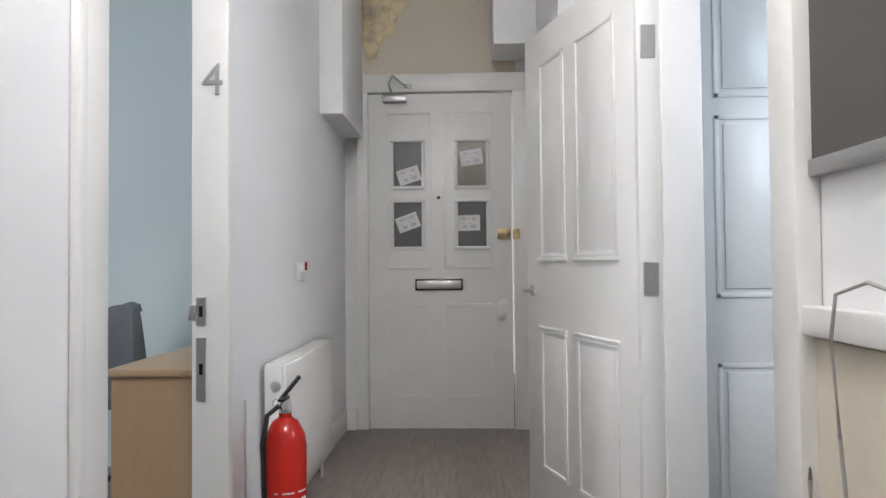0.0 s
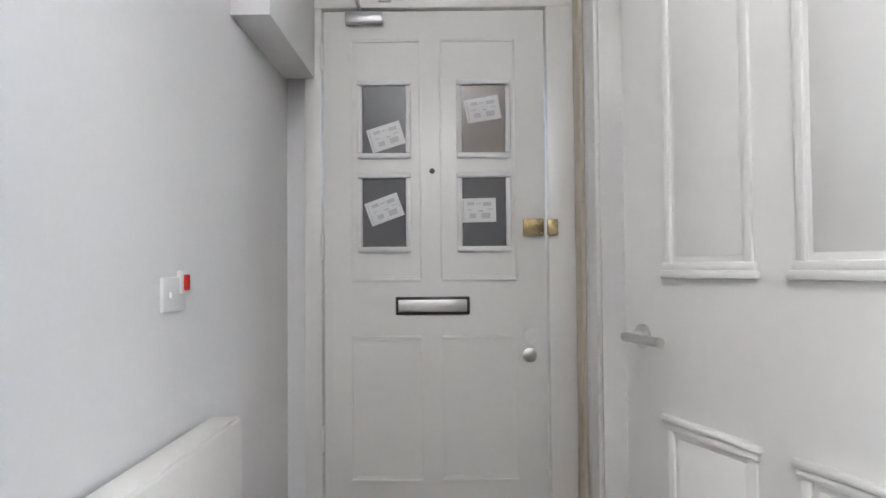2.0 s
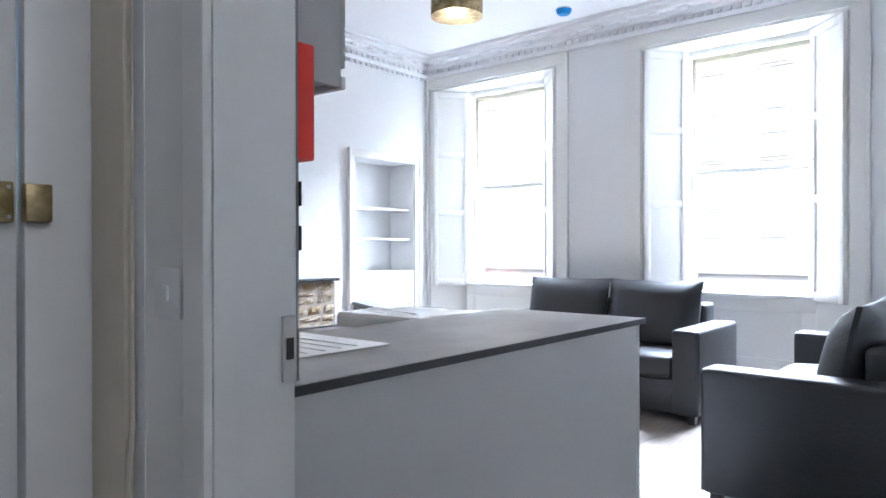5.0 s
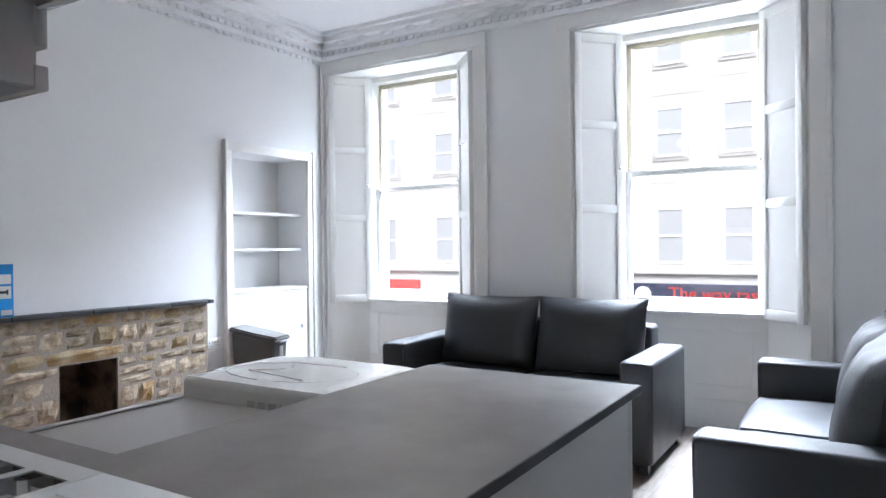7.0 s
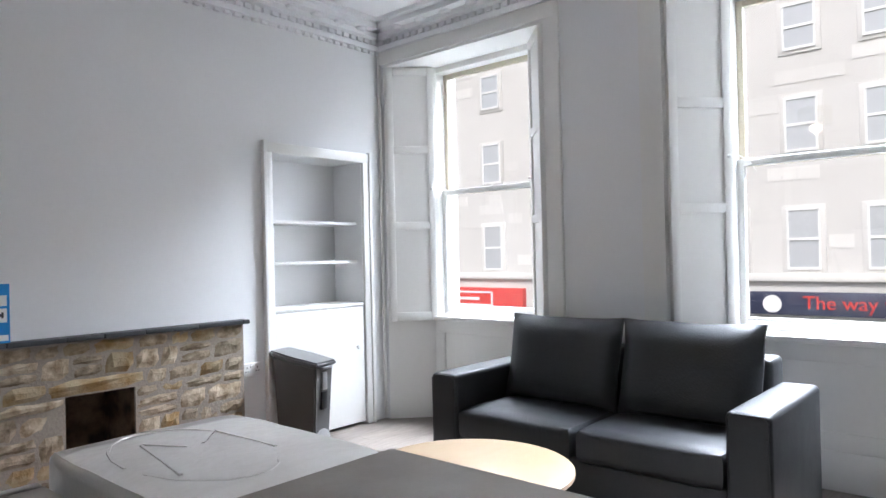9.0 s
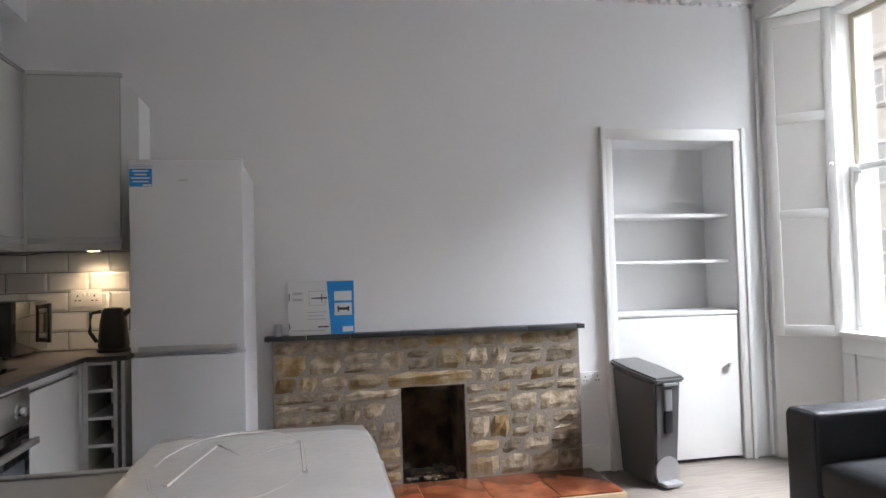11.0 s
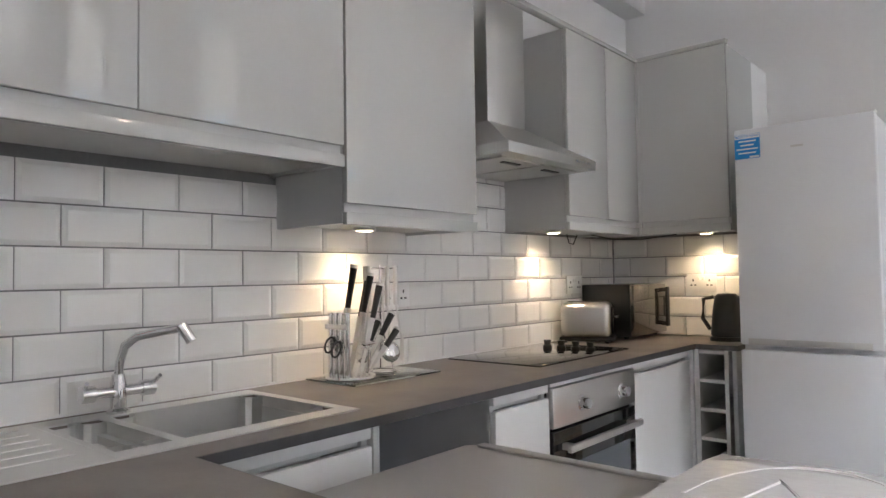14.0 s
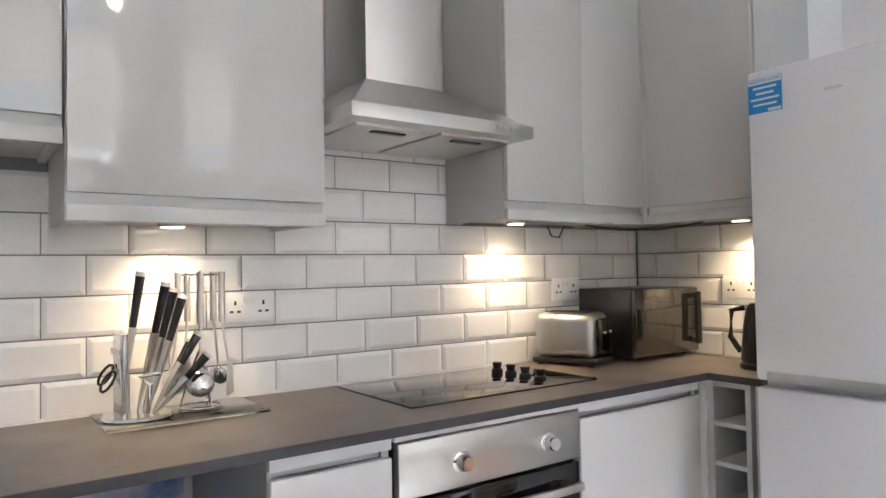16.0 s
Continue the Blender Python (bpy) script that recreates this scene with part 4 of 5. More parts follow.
hbn = thing("hob", "black ceramic hob with four control knobs", "hob", (0.93, 6.26, WT))
part("glass", box(0.735, 1.14, 5.94, 6.615, WT + 0.0005, WT + 0.006, bevel=0.001), BLACKG, hbn)
for i in range(4):
    part("knob", lathe([(0.019, 0), (0.019, 0.008), (0.013, 0.012), (0.016, 0.028), (0.015, 0.031), (0.0005, 0.032)], (0.835 + i * 0.068, 6.475, WT + 0.006), 20), BLACK, hbn)
wr = thing("wine_rack", "grey open four-bay wine rack unit at the worktop end", "wine rack", (1.36, 7.1, 0))
bm = box(1.265, 1.285, 6.995, KY - 0.01, 0, ZT)
bx(bm, 1.395, 1.412, 6.995, KY - 0.01, 0, ZT)
bx(bm, 1.285, 1.395, KY - 0.03, KY - 0.01, 0, ZT)
part("body", bm, CABM, wr)
for i in range(7):
    part("shelf", box(1.285, 1.395, 7.0, KY - 0.03, ZT - 0.018 - i * 0.126, ZT - 0.004 - i * 0.126), CABW, wr)
part("end_panel", box(1.43, 1.448, 6.99, KY - 0.01, 0, ZT, bevel=0.002), CABM, wr)
part("front_post", box(1.236, 1.262, 6.985, 7.01, 0, ZT, bevel=0.003), CABW, wr)

fr = thing("fridge_freezer", "tall white fridge freezer with a blue sticker", "fridge", (1.73, 7.25, 0))
part("body", box(1.487, 1.985, 6.975, 7.56, 0.03, 1.815, bevel=0.006), APPL, fr)
d = part("upper_door", box(1.487, 1.985, 6.92, 6.968, 0.945, 1.822, bevel=0.008), APPL, fr)
# no recess is cut: a raised grey strip gives the grip's shade by colour
part("grip_shade_strip", box(1.52, 1.95, 6.916, 6.9205, 0.947, 0.972, bevel=0.001), SATIN, d, "grey strip coloured as the shade of the finger grip")
part("badge", box(1.70, 1.745, 6.9185, 6.9205, 1.725, 1.733), SATIN, d)
part("hinge_cap", box(1.93, 1.985, 6.93, 6.975, 1.822, 1.832, bevel=0.003), WHITEP, d)
part("lower_door", box(1.487, 1.985, 6.92, 6.968, 0.06, 0.925, bevel=0.008), APPL, fr)
part("foot", box(1.50, 1.54, 6.98, 7.02, 0, 0.035), BLACK, fr)
part("foot", box(1.93, 1.97, 6.98, 7.02, 0, 0.035), BLACK, fr)
st = part("sticker", box(1.490, 1.588, 6.9183, 6.9195, 1.70, 1.80), BLUE, fr, "blue and white registration sticker")
part("white_strip", box(1.491, 1.587, 6.9172, 6.9182, 1.782, 1.799), CARD, st)
lettering("REGISTER NOW", 0.0125, pose(1.539, 6.9168, 1.7903, 90), BLUE, st, label="blue lettering", depth=0.0003)
for i, (a, b) in enumerate(((1.505, 1.573), (1.513, 1.565), (1.498, 1.58), (1.505, 1.573))):
    part("print", box(a, b, 6.9172, 6.9182, 1.768 - i * 0.016, 1.774 - i * 0.016), CARD, st)
part("print", box(1.548, 1.585, 6.9172, 6.9182, 1.702, 1.71), CARD, st)

fr.matrix_basis = Matrix.Translation((1.745, 7.205, 0))

# loose appliances behind the peninsula
wm = thing("washing_machine", "white freestanding appliance with a grey top, uninstalled", "appliance", (1.66, 4.95, 0))
part("body", box(1.39, 1.93, 4.64, 5.26, 0.02, 0.82, bevel=0.008), APPL, wm)
bm = prism([(1.38 + 0.0, 4.635), (1.932, 4.635), (1.932, 5.24), (1.90, 5.27), (1.41, 5.27), (1.38, 5.24)], 0.82, 0.842, bevel=0.006)
part("top", bm, APTOP, wm, "smooth grey top panel")
part("rim", box(1.42, 1.92, 5.235, 5.262, 0.842, 0.849, bevel=0.003), APTOP, wm)
wb = thing("wrapped_appliance", "new appliance in white polystyrene and clear film", "package", (2.18, 4.98, 0))
part("body", box(1.95, 2.42, 4.67, 5.28, 0.0, 0.81, bevel=0.01), CARD, wb)
bm = cushion(1.945, 2.44, 4.655, 5.30, 0.80, 0.905, (0.004, 0.004, 0.006))
part("cap", bm, WRAP, wb, "polystyrene cap under shrink film")
bm = tube([(2.05, 4.86, 0.9075), (2.10, 5.14, 0.9075), (2.16, 5.04, 0.9075)], 0.006, 6)
part("moulded_rib", bm, WRAP, wb)
part("moulded_rib", tube([(2.20, 5.04, 0.9075), (2.28, 5.12, 0.9075), (2.29, 4.88, 0.9075)], 0.006, 6), WRAP, wb)
part("moulded_rib", tube([(2.16, 5.04, 0.9075), (2.18, 4.93, 0.9075), (2.20, 5.04, 0.9075)], 0.005, 6), WRAP, wb)
part("moulded_rib", tube([(2.0 + 0.15 * (1 - math.cos(i * 0.3)), 5.0 + 0.26 * math.sin(i * 0.3), 0.9055) for i in range(21)], 0.005, 6), WRAP, wb)
for i in range(6):
    part("print", box(1.936, 1.9385, 4.72 + i * 0.045, 4.75 + i * 0.045, 0.835, 0.86), INK, wb)

# ---- worktop things ----
single("glass_board", box(0.72, 0.945, 5.285, 5.655, WT + 0.003, WT + 0.008, bevel=0.001), GLASSB, "clear toughened glass chopping board on the worktop", "chopping board")
kb = thing("knife_stand", "chrome rotating knife stand holding black-handled knives", "knife stand", (0.83, 5.37, WT + 0.008))
B = (0.83, 5.37, WT + 0.0085)
part("base", lathe([(0.075, 0), (0.078, 0.004), (0.076, 0.010), (0.04, 0.013), (0.0005, 0.014)], B, 36), CHROME, kb)
for k in range(4):
    part("rack_tube", cyl(bmesh.new(), (B[0] - 0.05 + k * 0.024, B[1] - 0.034, B[2] + 0.012), (B[0] - 0.05 + k * 0.024, B[1] - 0.034, B[2] + 0.20), 0.0105, n=14), CHROME, kb)
part("rack_band", box(B[0] - 0.064, B[0] + 0.036, B[1] - 0.047, B[1] - 0.044, B[2] + 0.15, B[2] + 0.165), STEEL, kb)
rng = random.Random(12)
for i, (dx, dy, tx, ty, h, hl) in enumerate(((-0.02, -0.035, 0.0, -0.01, 0.20, 0.13), (0.0, 0.0, 0.02, 0.035, 0.185, 0.12), (0.03, 0.015, 0.03, 0.065, 0.165, 0.11), (-0.03, 0.02, -0.02, 0.06, 0.17, 0.12), (0.02, 0.03, 0.04, 0.09, 0.11, 0.08), (0.045, 0.03, 0.05, 0.10, 0.075, 0.07), (-0.01, 0.04, -0.01, 0.09, 0.09, 0.075))):
    a = Vector((B[0] + dx, B[1] + dy, B[2] + 0.014))
    q = Vector((B[0] + tx, B[1] + ty, B[2] + 0.014 + h))
    bl = part("knife_blade", cyl(bmesh.new(), a, q, 0.003, 0.011, n=4), STEEL, kb)
    e = q + (q - a).normalized() * hl
    hn = part("knife_handle", cyl(bmesh.new(), q, e, 0.0085, 0.0115, n=10), BLACK, kb, "black knife handle")
    part("rivet", cyl(bmesh.new(), e - (e - q) * 0.06, e + (e - q).normalized() * 0.003, 0.0118, 0.0118, n=10), STEEL, hn)
for e in (0, 1):
    c = Vector((B[0] - 0.02 + e * 0.03, B[1] - 0.065, B[2] + 0.105 - e * 0.012))
    part("scissor_loop", tube([c + Vector((0.012 * math.sin(i * 0.6), 0.016 * math.cos(i * 0.6), 0.022 * math.cos(i * 0.6 + 0.6))) for i in range(12)], 0.0035, 6), BLACK, kb)
part("peeler", tube([(B[0] + 0.06, B[1] + 0.01, B[2] + 0.02), (B[0] + 0.07, B[1] + 0.015, B[2] + 0.085), (B[0] + 0.07, B[1] - 0.012, B[2] + 0.105), (B[0] + 0.07, B[1] + 0.035, B[2] + 0.108)], 0.005, 8), CHROME, kb)
us = thing("utensil_stand", "chrome wire stand hung with steel kitchen utensils", "utensil stand", (0.80, 5.545, WT + 0.008))
C = Vector((0.80, 5.525, WT + 0.0085))
part("ring_base", tube([C + Vector((0.052 * math.cos(i * 0.3142), 0.052 * math.sin(i * 0.3142), 0.004)) for i in range(21)], 0.003, 8), CHROME, us)
for i in range(3):
    a = i * 2.1 + 0.3
    part("wire_leg", tube([C + Vector((0.05 * math.cos(a), 0.05 * math.sin(a), 0.004)), C + Vector((0.02 * math.cos(a), 0.02 * math.sin(a), 0.10)), C + Vector((0, 0, 0.15))], 0.0025, 6), CHROME, us)
part("rod", cyl(bmesh.new(), C + Vector((0, 0, 0.14)), C + Vector((0, 0, 0.345)), 0.004, n=8), CHROME, us)
part("hook_ring", tube([C + Vector((0.045 * math.cos(i * 0.3142), 0.045 * math.sin(i * 0.3142), 0.335)) for i in range(21)], 0.0025, 6), CHROME, us)
for i, kind in enumerate(("ladle", "skimmer", "turner", "spoon", "fork")):
    a = -1.5 + i * 1.25
    p = C + Vector((0.05 * math.cos(a), 0.055 * math.sin(a), 0.33))
    o = Vector((0.016 * math.cos(a), 0.02 * math.sin(a), 0))
    g = part("utensil_grip", cyl(bmesh.new(), p + Vector((0, 0, 0.012)), p - Vector((0, 0, 0.115)), 0.0085, 0.0085, n=12), STEEL, us)
    part("shank", cyl(bmesh.new(), p - Vector((0, 0, 0.112)), p - Vector((0, 0, 0.235)) + o, 0.0035, 0.003, n=8), STEEL, us)
    h = p - Vector((0, 0, 0.26)) + o
    if kind in ("ladle", "skimmer", "spoon"):
        r = {"ladle": 0.036, "skimmer": 0.034, "spoon": 0.026}[kind]
        bm = bmesh.new()
        bmesh.ops.create_uvsphere(bm, u_segments=20, v_segments=10, radius=r, matrix=Matrix.Translation(h) @ Euler((0, radians(70), a)).to_matrix().to_4x4() @ Matrix.Diagonal((1, 1, 0.5, 1)))
        part(kind + "_bowl", bm, CHROME, us)
    else:
        bm = prism([(-0.02, -0.05), (0.02, -0.05), (0.034, 0.04), (-0.034, 0.04)], -0.001, 0.001)
        turned(bm, Matrix.Translation(h) @ Euler((radians(-90), 0, a + 1.57)).to_matrix().to_4x4())
        part(kind + "_blade", bm, STEEL, us)

ts = thing("toaster", "brushed steel two-slice toaster with black base", "toaster", (0.82, 6.83, WT))
bm = box(0.735, 0.895, 6.715, 6.945, WT + 0.022, WT + 0.185, bevel=0.034, segs=5)
part("body", bm, STEEL, ts)
part("base", box(0.73, 0.90, 6.71, 6.955, WT + 0.006, WT + 0.028, bevel=0.008), BLACK, ts)
part("front_panel", box(0.75, 0.88, 6.944, 6.956, WT + 0.04, WT + 0.165, bevel=0.01), BLACKG, ts)
for x in (0.785, 0.845):
    part("slot", box(x - 0.012, x + 0.012, 6.745, 6.915, WT + 0.184, WT + 0.187), BLACK, ts)
    part("lever", box(x - 0.012, x + 0.012, 6.955, 6.972, WT + 0.11, WT + 0.122, bevel=0.003), CHROME, ts)
for i in range(4):
    part("foot", cyl(bmesh.new(), (0.75 + 0.13 * (i % 2), 6.735 + 0.19 * (i // 2), WT), (0.75 + 0.13 * (i % 2), 6.735 + 0.19 * (i // 2), WT + 0.008), 0.01), BLACK, ts)
ts.matrix_basis = Matrix.Translation((0.83, 6.83, WT)) @ Matrix.Rotation(radians(-68), 4, "Z")
mw = thing("microwave", "black microwave oven with a mirrored glass door", "microwave", (0.86, 7.19, WT))
part("body", box(0.71, 0.965, 7.0, 7.375, WT + 0.014, WT + 0.262, bevel=0.005), BLACK, mw)
d = part("door", box(0.965, 0.985, 7.002, 7.373, WT + 0.016, WT + 0.26, bevel=0.003), material("mirror_black_glass", (0.09, 0.085, 0.08), 0.03, metal=0.6, vary=0, bump=0, coat=1.0), mw)
bm = box(1.0, 1.014, 7.325, 7.355, WT + 0.045, WT + 0.245, bevel=0.005)
bx(bm, 0.984, 1.005, 7.328, 7.352, WT + 0.05, WT + 0.07)
bx(bm, 0.984, 1.005, 7.328, 7.352, WT + 0.22, WT + 0.24)
part("handle", bm, BLACK, d)
for y in (7.03, 7.35):
    part("foot", cyl(bmesh.new(), (0.75, y, WT), (0.75, y, WT + 0.016), 0.012), BLACK, mw)
    part("foot", cyl(bmesh.new(), (0.93, y, WT), (0.93, y, WT + 0.016), 0.012), BLACK, mw)
kt = thing("kettle", "black plastic kettle on the worktop beside the fridge", "kettle", (1.35, 7.2, WT))
K = (1.345, 7.20, WT)
part("power_base", lathe([(0.075, 0), (0.077, 0.012), (0.07, 0.018), (0.0005, 0.018)], K), BLACK, kt)
part("body", lathe([(0.068, 0.019), (0.072, 0.03), (0.062, 0.14), (0.052, 0.20), (0.04, 0.215), (0.0005, 0.22)], K), BLACK, kt)
part("handle", tube([(K[0] - 0.05, K[1] - 0.02, WT + 0.20), (K[0] - 0.095, K[1] - 0.03, WT + 0.19), (K[0] - 0.10, K[1] - 0.03, WT + 0.10), (K[0] - 0.07, K[1] - 0.02, WT + 0.05)], 0.01, 10), BLACK, kt)
part("spout", cyl(bmesh.new(), (K[0] + 0.045, K[1], WT + 0.18), (K[0] + 0.08, K[1], WT + 0.205), 0.02, 0.01), BLACK, kt)


def socket(m, label, red=False, switch=False):
    """A double wall socket facing -y, or a small switch plate."""
    s = thing("wall_socket" if not switch else "light_switch", label, "socket" if not switch else "switch")
    w = 0.043 if switch and not red else 0.073
    part("plate", box(-w, w, -0.009, 0, -0.043, 0.043, bevel=0.003), WHITEP, s)
    if switch:
        if red:
            part("red_plate", box(0.03, 0.098, -0.013, -0.001, 0.0, 0.06, bevel=0.003), WHITEP, s, "small raised fused plate")
            part("toggle", box(-0.034, -0.026, -0.014, -0.008, -0.008, 0.006, bevel=0.002), WHITEP, s)
        part("rocker", box(0.045, 0.075, -0.02, -0.012, 0.008, 0.05, bevel=0.003) if red else box(-0.008, 0.008, -0.013, -0.008, -0.013, 0.013, bevel=0.002), RED if red else WHITEP, s)
    else:
        for e in (-1, 1):
            for px, pz, a, b in ((0.040, 0.012, 0.003, 0.006), (0.030, -0.012, 0.005, 0.003), (0.050, -0.012, 0.005, 0.003)):
                part("pin_hole", box(e * px - a, e * px + a, -0.0098, -0.0085, pz - b, pz + b), BLACK, s)
            part("rocker", box(e * 0.011 - 0.006, e * 0.011 + 0.006, -0.013, -0.008, 0.012, 0.03, bevel=0.002), WHITEP, s)
    s.matrix_basis = m
    return s


socket(pose(KX + 0.013, 5.685, 1.178, 0, 0, 90), "white double socket on the tiled splashback")
socket(pose(KX + 0.013, 6.93, 1.19, 0, 0, 90), "white double socket behind the toaster")
socket(pose(1.17, KY - 0.013, 1.19), "white double socket on the tiled end wall")
socket(pose(4.02, FY, 0.58), "white double socket beside the stone fireplace")
socket(pose(LX, 2.93, 1.065, 0, 0, 90), "white switch plate with a red rocker on the hall wall", red=True, switch=True)
socket(pose(0.34, 3.865, 1.14, 0, 0, -90), "white light switch beside the front door", switch=True)


def spot(x, y, z):
    s = thing("cabinet_spotlight", "small round warm spotlight beneath a wall cabinet", "light", (x, y, z), "under-cabinet spotlights")
    part("body", lathe([(0.034, -0.010), (0.036, -0.004), (0.036, 0)], (x, y, z), 24), SATIN, s)
    part("lens", lathe([(0.0005, -0.0115), (0.026, -0.0112), (0.027, -0.010)], (x, y, z), 24), SPOTG, s, "glowing lens")
    lamp("spot_light", "SPOT", look((x, y, z - 0.016), (x - 0.06 if y < 7.03 else x, y + (0.0 if y < 7.03 else 0.10), 0.9)), 5.5, WARM, radius=0.02, cone=125)


spot(0.80, 5.46, 1.40)
spot(0.80, 6.60, 1.435)
spot(1.24, 7.26, 1.435)
part("cable", tube([(0.75, 6.80, 1.43), (0.75, 6.82, 1.39), (0.75, 6.86, 1.385), (0.76, 6.88, 1.43)], 0.003, 6), BLACK, single("cabinet_cable", tube([(0.80, 6.95, 1.43), (0.84, 7.10, 1.412), (0.95, 7.2, 1.41), (1.10, 7.25, 1.43)], 0.003, 6), BLACK, "loose black cable under the wall cabinets", "cable"))

fb = thing("fire_blanket", "red fire blanket pouch with two black pull tapes", "fire blanket", (KX, 4.06, 1.4))
part("pouch", box(KX - 0.01, KX + 0.045, 3.965, 4.12, 1.41, 1.67, bevel=0.006), REDC, fb)
for i, y in enumerate((3.99, 4.07)):
    bm = bmesh.new()
    for j in range(4):
        bx(bm, KX + 0.012 + 0.01 * (j % 2), KX + 0.016 + 0.01 * (j % 2), y, y + 0.026, 1.41 - 0.05 * (j + 1) - 0.03 * i, 1.415 - 0.05 * j - 0.03 * i)
    part("tape", bm, BLACK, fb)

# ---- hall ----
fd = thing("door_1", "white painted panelled front door with four backed panes", "door", (-0.28, DY, 0))
fd["kind"] = "structure"
D0 = DY + 0.012
part("slab", box(-0.763, 0.198, D0, D0 + 0.045, 0.006, 2.252, bevel=0.003), GLOSS, fd)
PX = ((-0.618, -0.384), (-0.187, 0.049))
rng = random.Random(2)
TILT = {(0, 1): (0.535, 0.28, 17), (1, 1): (0.49, 0.62, 9), (0, 0): (0.50, 0.54, 20), (1, 0): (0.40, 0.52, 1)}
for i, (a, b) in enumerate(PX):
    for j, (z0, z1) in enumerate(((1.196, 1.541), (1.603, 1.946))):
        g = part("pane", box(a + 0.02, b - 0.02, D0 - 0.004, D0, z0 + 0.02, z1 - 0.02), FROSTB if (i, j) == (1, 1) else FROST, fd, "dark-backed glass pane")
        bm = bmesh.new()
        for p in ((a, b, z0, z0 + 0.024), (a, b, z1 - 0.024, z1), (a, a + 0.024, z0 + 0.024, z1 - 0.024), (b - 0.024, b, z0 + 0.024, z1 - 0.024)):
            bx(bm, p[0], p[1], D0 - 0.02, D0, p[2], p[3], bevel=0.007)
        part("glazing_bead", bm, WHITEP, fd, "bright white glazing bead")
        u, v, ang = TILT[(i, j)]
        bm = box(-0.075, 0.075, -0.0012, 0, -0.052, 0.052)
        turned(bm, pose(a + u * (b - a), D0 - 0.005, z0 + v * (z1 - z0), 0, -ang, 0))
        n = part("notice", bm, CARD, g, "white notice taped to the glass")
        for x0, x1, zz0, zz1 in ((-0.066, -0.063, -0.042, 0.042), (-0.048, -0.018, 0.022, 0.036), (-0.01, 0.012, 0.026, 0.031), (0.02, 0.055, 0.018, 0.034), (-0.04, -0.012, -0.034, -0.014), (0.0, 0.02, -0.006, 0.0), (0.012, 0.05, -0.036, -0.012), (-0.05, -0.03, 0.0, 0.004), (0.035, 0.06, 0.002, 0.006)):
            q = turned(box(x0, x1, -0.002, -0.0012, zz0, zz1), pose(a + u * (b - a), D0 - 0.005, z0 + v * (z1 - z0), 0, -ang, 0))
            pp = part("print", q, INK, fd)
for a, b in ((-0.645, -0.345), (-0.255, 0.068)):
    for z, flip in ((1.075, 1), (0.828, -1), (0.218, 1), (2.12, -1)):
        bm = box(a, b, D0 - 0.012 if z < 2 else D0 - 0.004, D0, z - 0.006, z + 0.008, bevel=0.004)
        if z < 2:
            bx(bm, a + 0.02, b - 0.02, D0 - 0.006, D0, z + flip * 0.012 - 0.005, z + flip * 0.012 + 0.005, bevel=0.002)
        part("moulding", bm, GLOSS, fd)
    for x in (a, b):
        for z0, z1 in ((0.225, 0.82), (1.08, 2.12)):
            part("moulding", box(x - 0.005, x + 0.005, D0 - 0.003, D0, z0, z1, bevel=0.001), GLOSS, fd)
lb = part("letterbox", box(-0.455, -0.135, D0 - 0.012, D0, 0.925, 1.003, bevel=0.004), BLACK, fd, "steel letter flap in a black frame")
part("flap", box(-0.443, -0.147, D0 - 0.016, D0 - 0.008, 0.938, 0.99, bevel=0.003), STEEL, lb)
for z in (0.948, 0.956, 0.964):
    part("groove", box(-0.44, -0.15, D0 - 0.0168, D0 - 0.0155, z, z + 0.002), SATIN, lb)
lk = part("rim_lock", box(0.098, 0.185, D0 - 0.03, D0, 1.262, 1.335, bevel=0.004), BRASS, fd, "worn brass rim lock")
part("snib_knob", turned(lathe([(0.013, 0), (0.013, 0.006), (0.010, 0.009), (0.010, 0.018), (0.0005, 0.02)], n=18), pose(0.15, D0 - 0.03, 1.297, 90)), BRASS, lk)
part("latch_plate", box(0.101, 0.130, D0 - 0.034, D0 - 0.03, 1.272, 1.325, bevel=0.0015), BRASS, lk)
for z in (1.272, 1.325):
    part("screw", turned(lathe([(0.004, 0), (0.0035, 0.002), (0.0005, 0.0022)], n=10), pose(0.176, D0 - 0.03, z, 90)), SATIN, lk)
part("keep", box(0.20, 0.245, DY - 0.028, DY, 1.264, 1.333, bevel=0.004), BRASS, lk)
part("cylinder_cover", turned(lathe([(0.03, 0), (0.03, 0.006), (0.022, 0.010), (0.0005, 0.011)], n=24), pose(0.122, D0, 0.748, 90)), SATIN, fd)
part("old_hole_patch", turned(lathe([(0.035, 0), (0.03, 0.003), (0.0005, 0.004)], n=20), pose(0.135, D0, 0.83, 90)), GLOSS, fd)
part("peephole", turned(lathe([(0.012, 0), (0.012, 0.003), (0.0005, 0.0035)], n=16), pose(-0.293, D0, 1.548, 90)), BLACK, fd)
for z in (2.05, 1.22, 0.40):
    part("hinge", cyl(bmesh.new(), (-0.770, DY - 0.004, z - 0.055), (-0.770, DY - 0.004, z + 0.055), 0.008), GLOSS, fd)
dc = thing("door_closer", "silver overhead door closer above the front door", "door closer", (-0.6, DY, 2.24))
part("body", box(-0.665, -0.50, D0 - 0.045, D0, 2.19, 2.24, bevel=0.008), SILVER, dc)
part("arm", tube([(-0.60, D0 - 0.03, 2.243), (-0.615, D0 - 0.10, 2.30), (-0.585, D0 - 0.12, 2.345)], 0.008, 8), SILVER, dc)
part("arm", tube([(-0.585, D0 - 0.12, 2.345), (-0.53, D0 - 0.06, 2.305), (-0.49, D0 - 0.01, 2.298)], 0.008, 8), SILVER, dc)
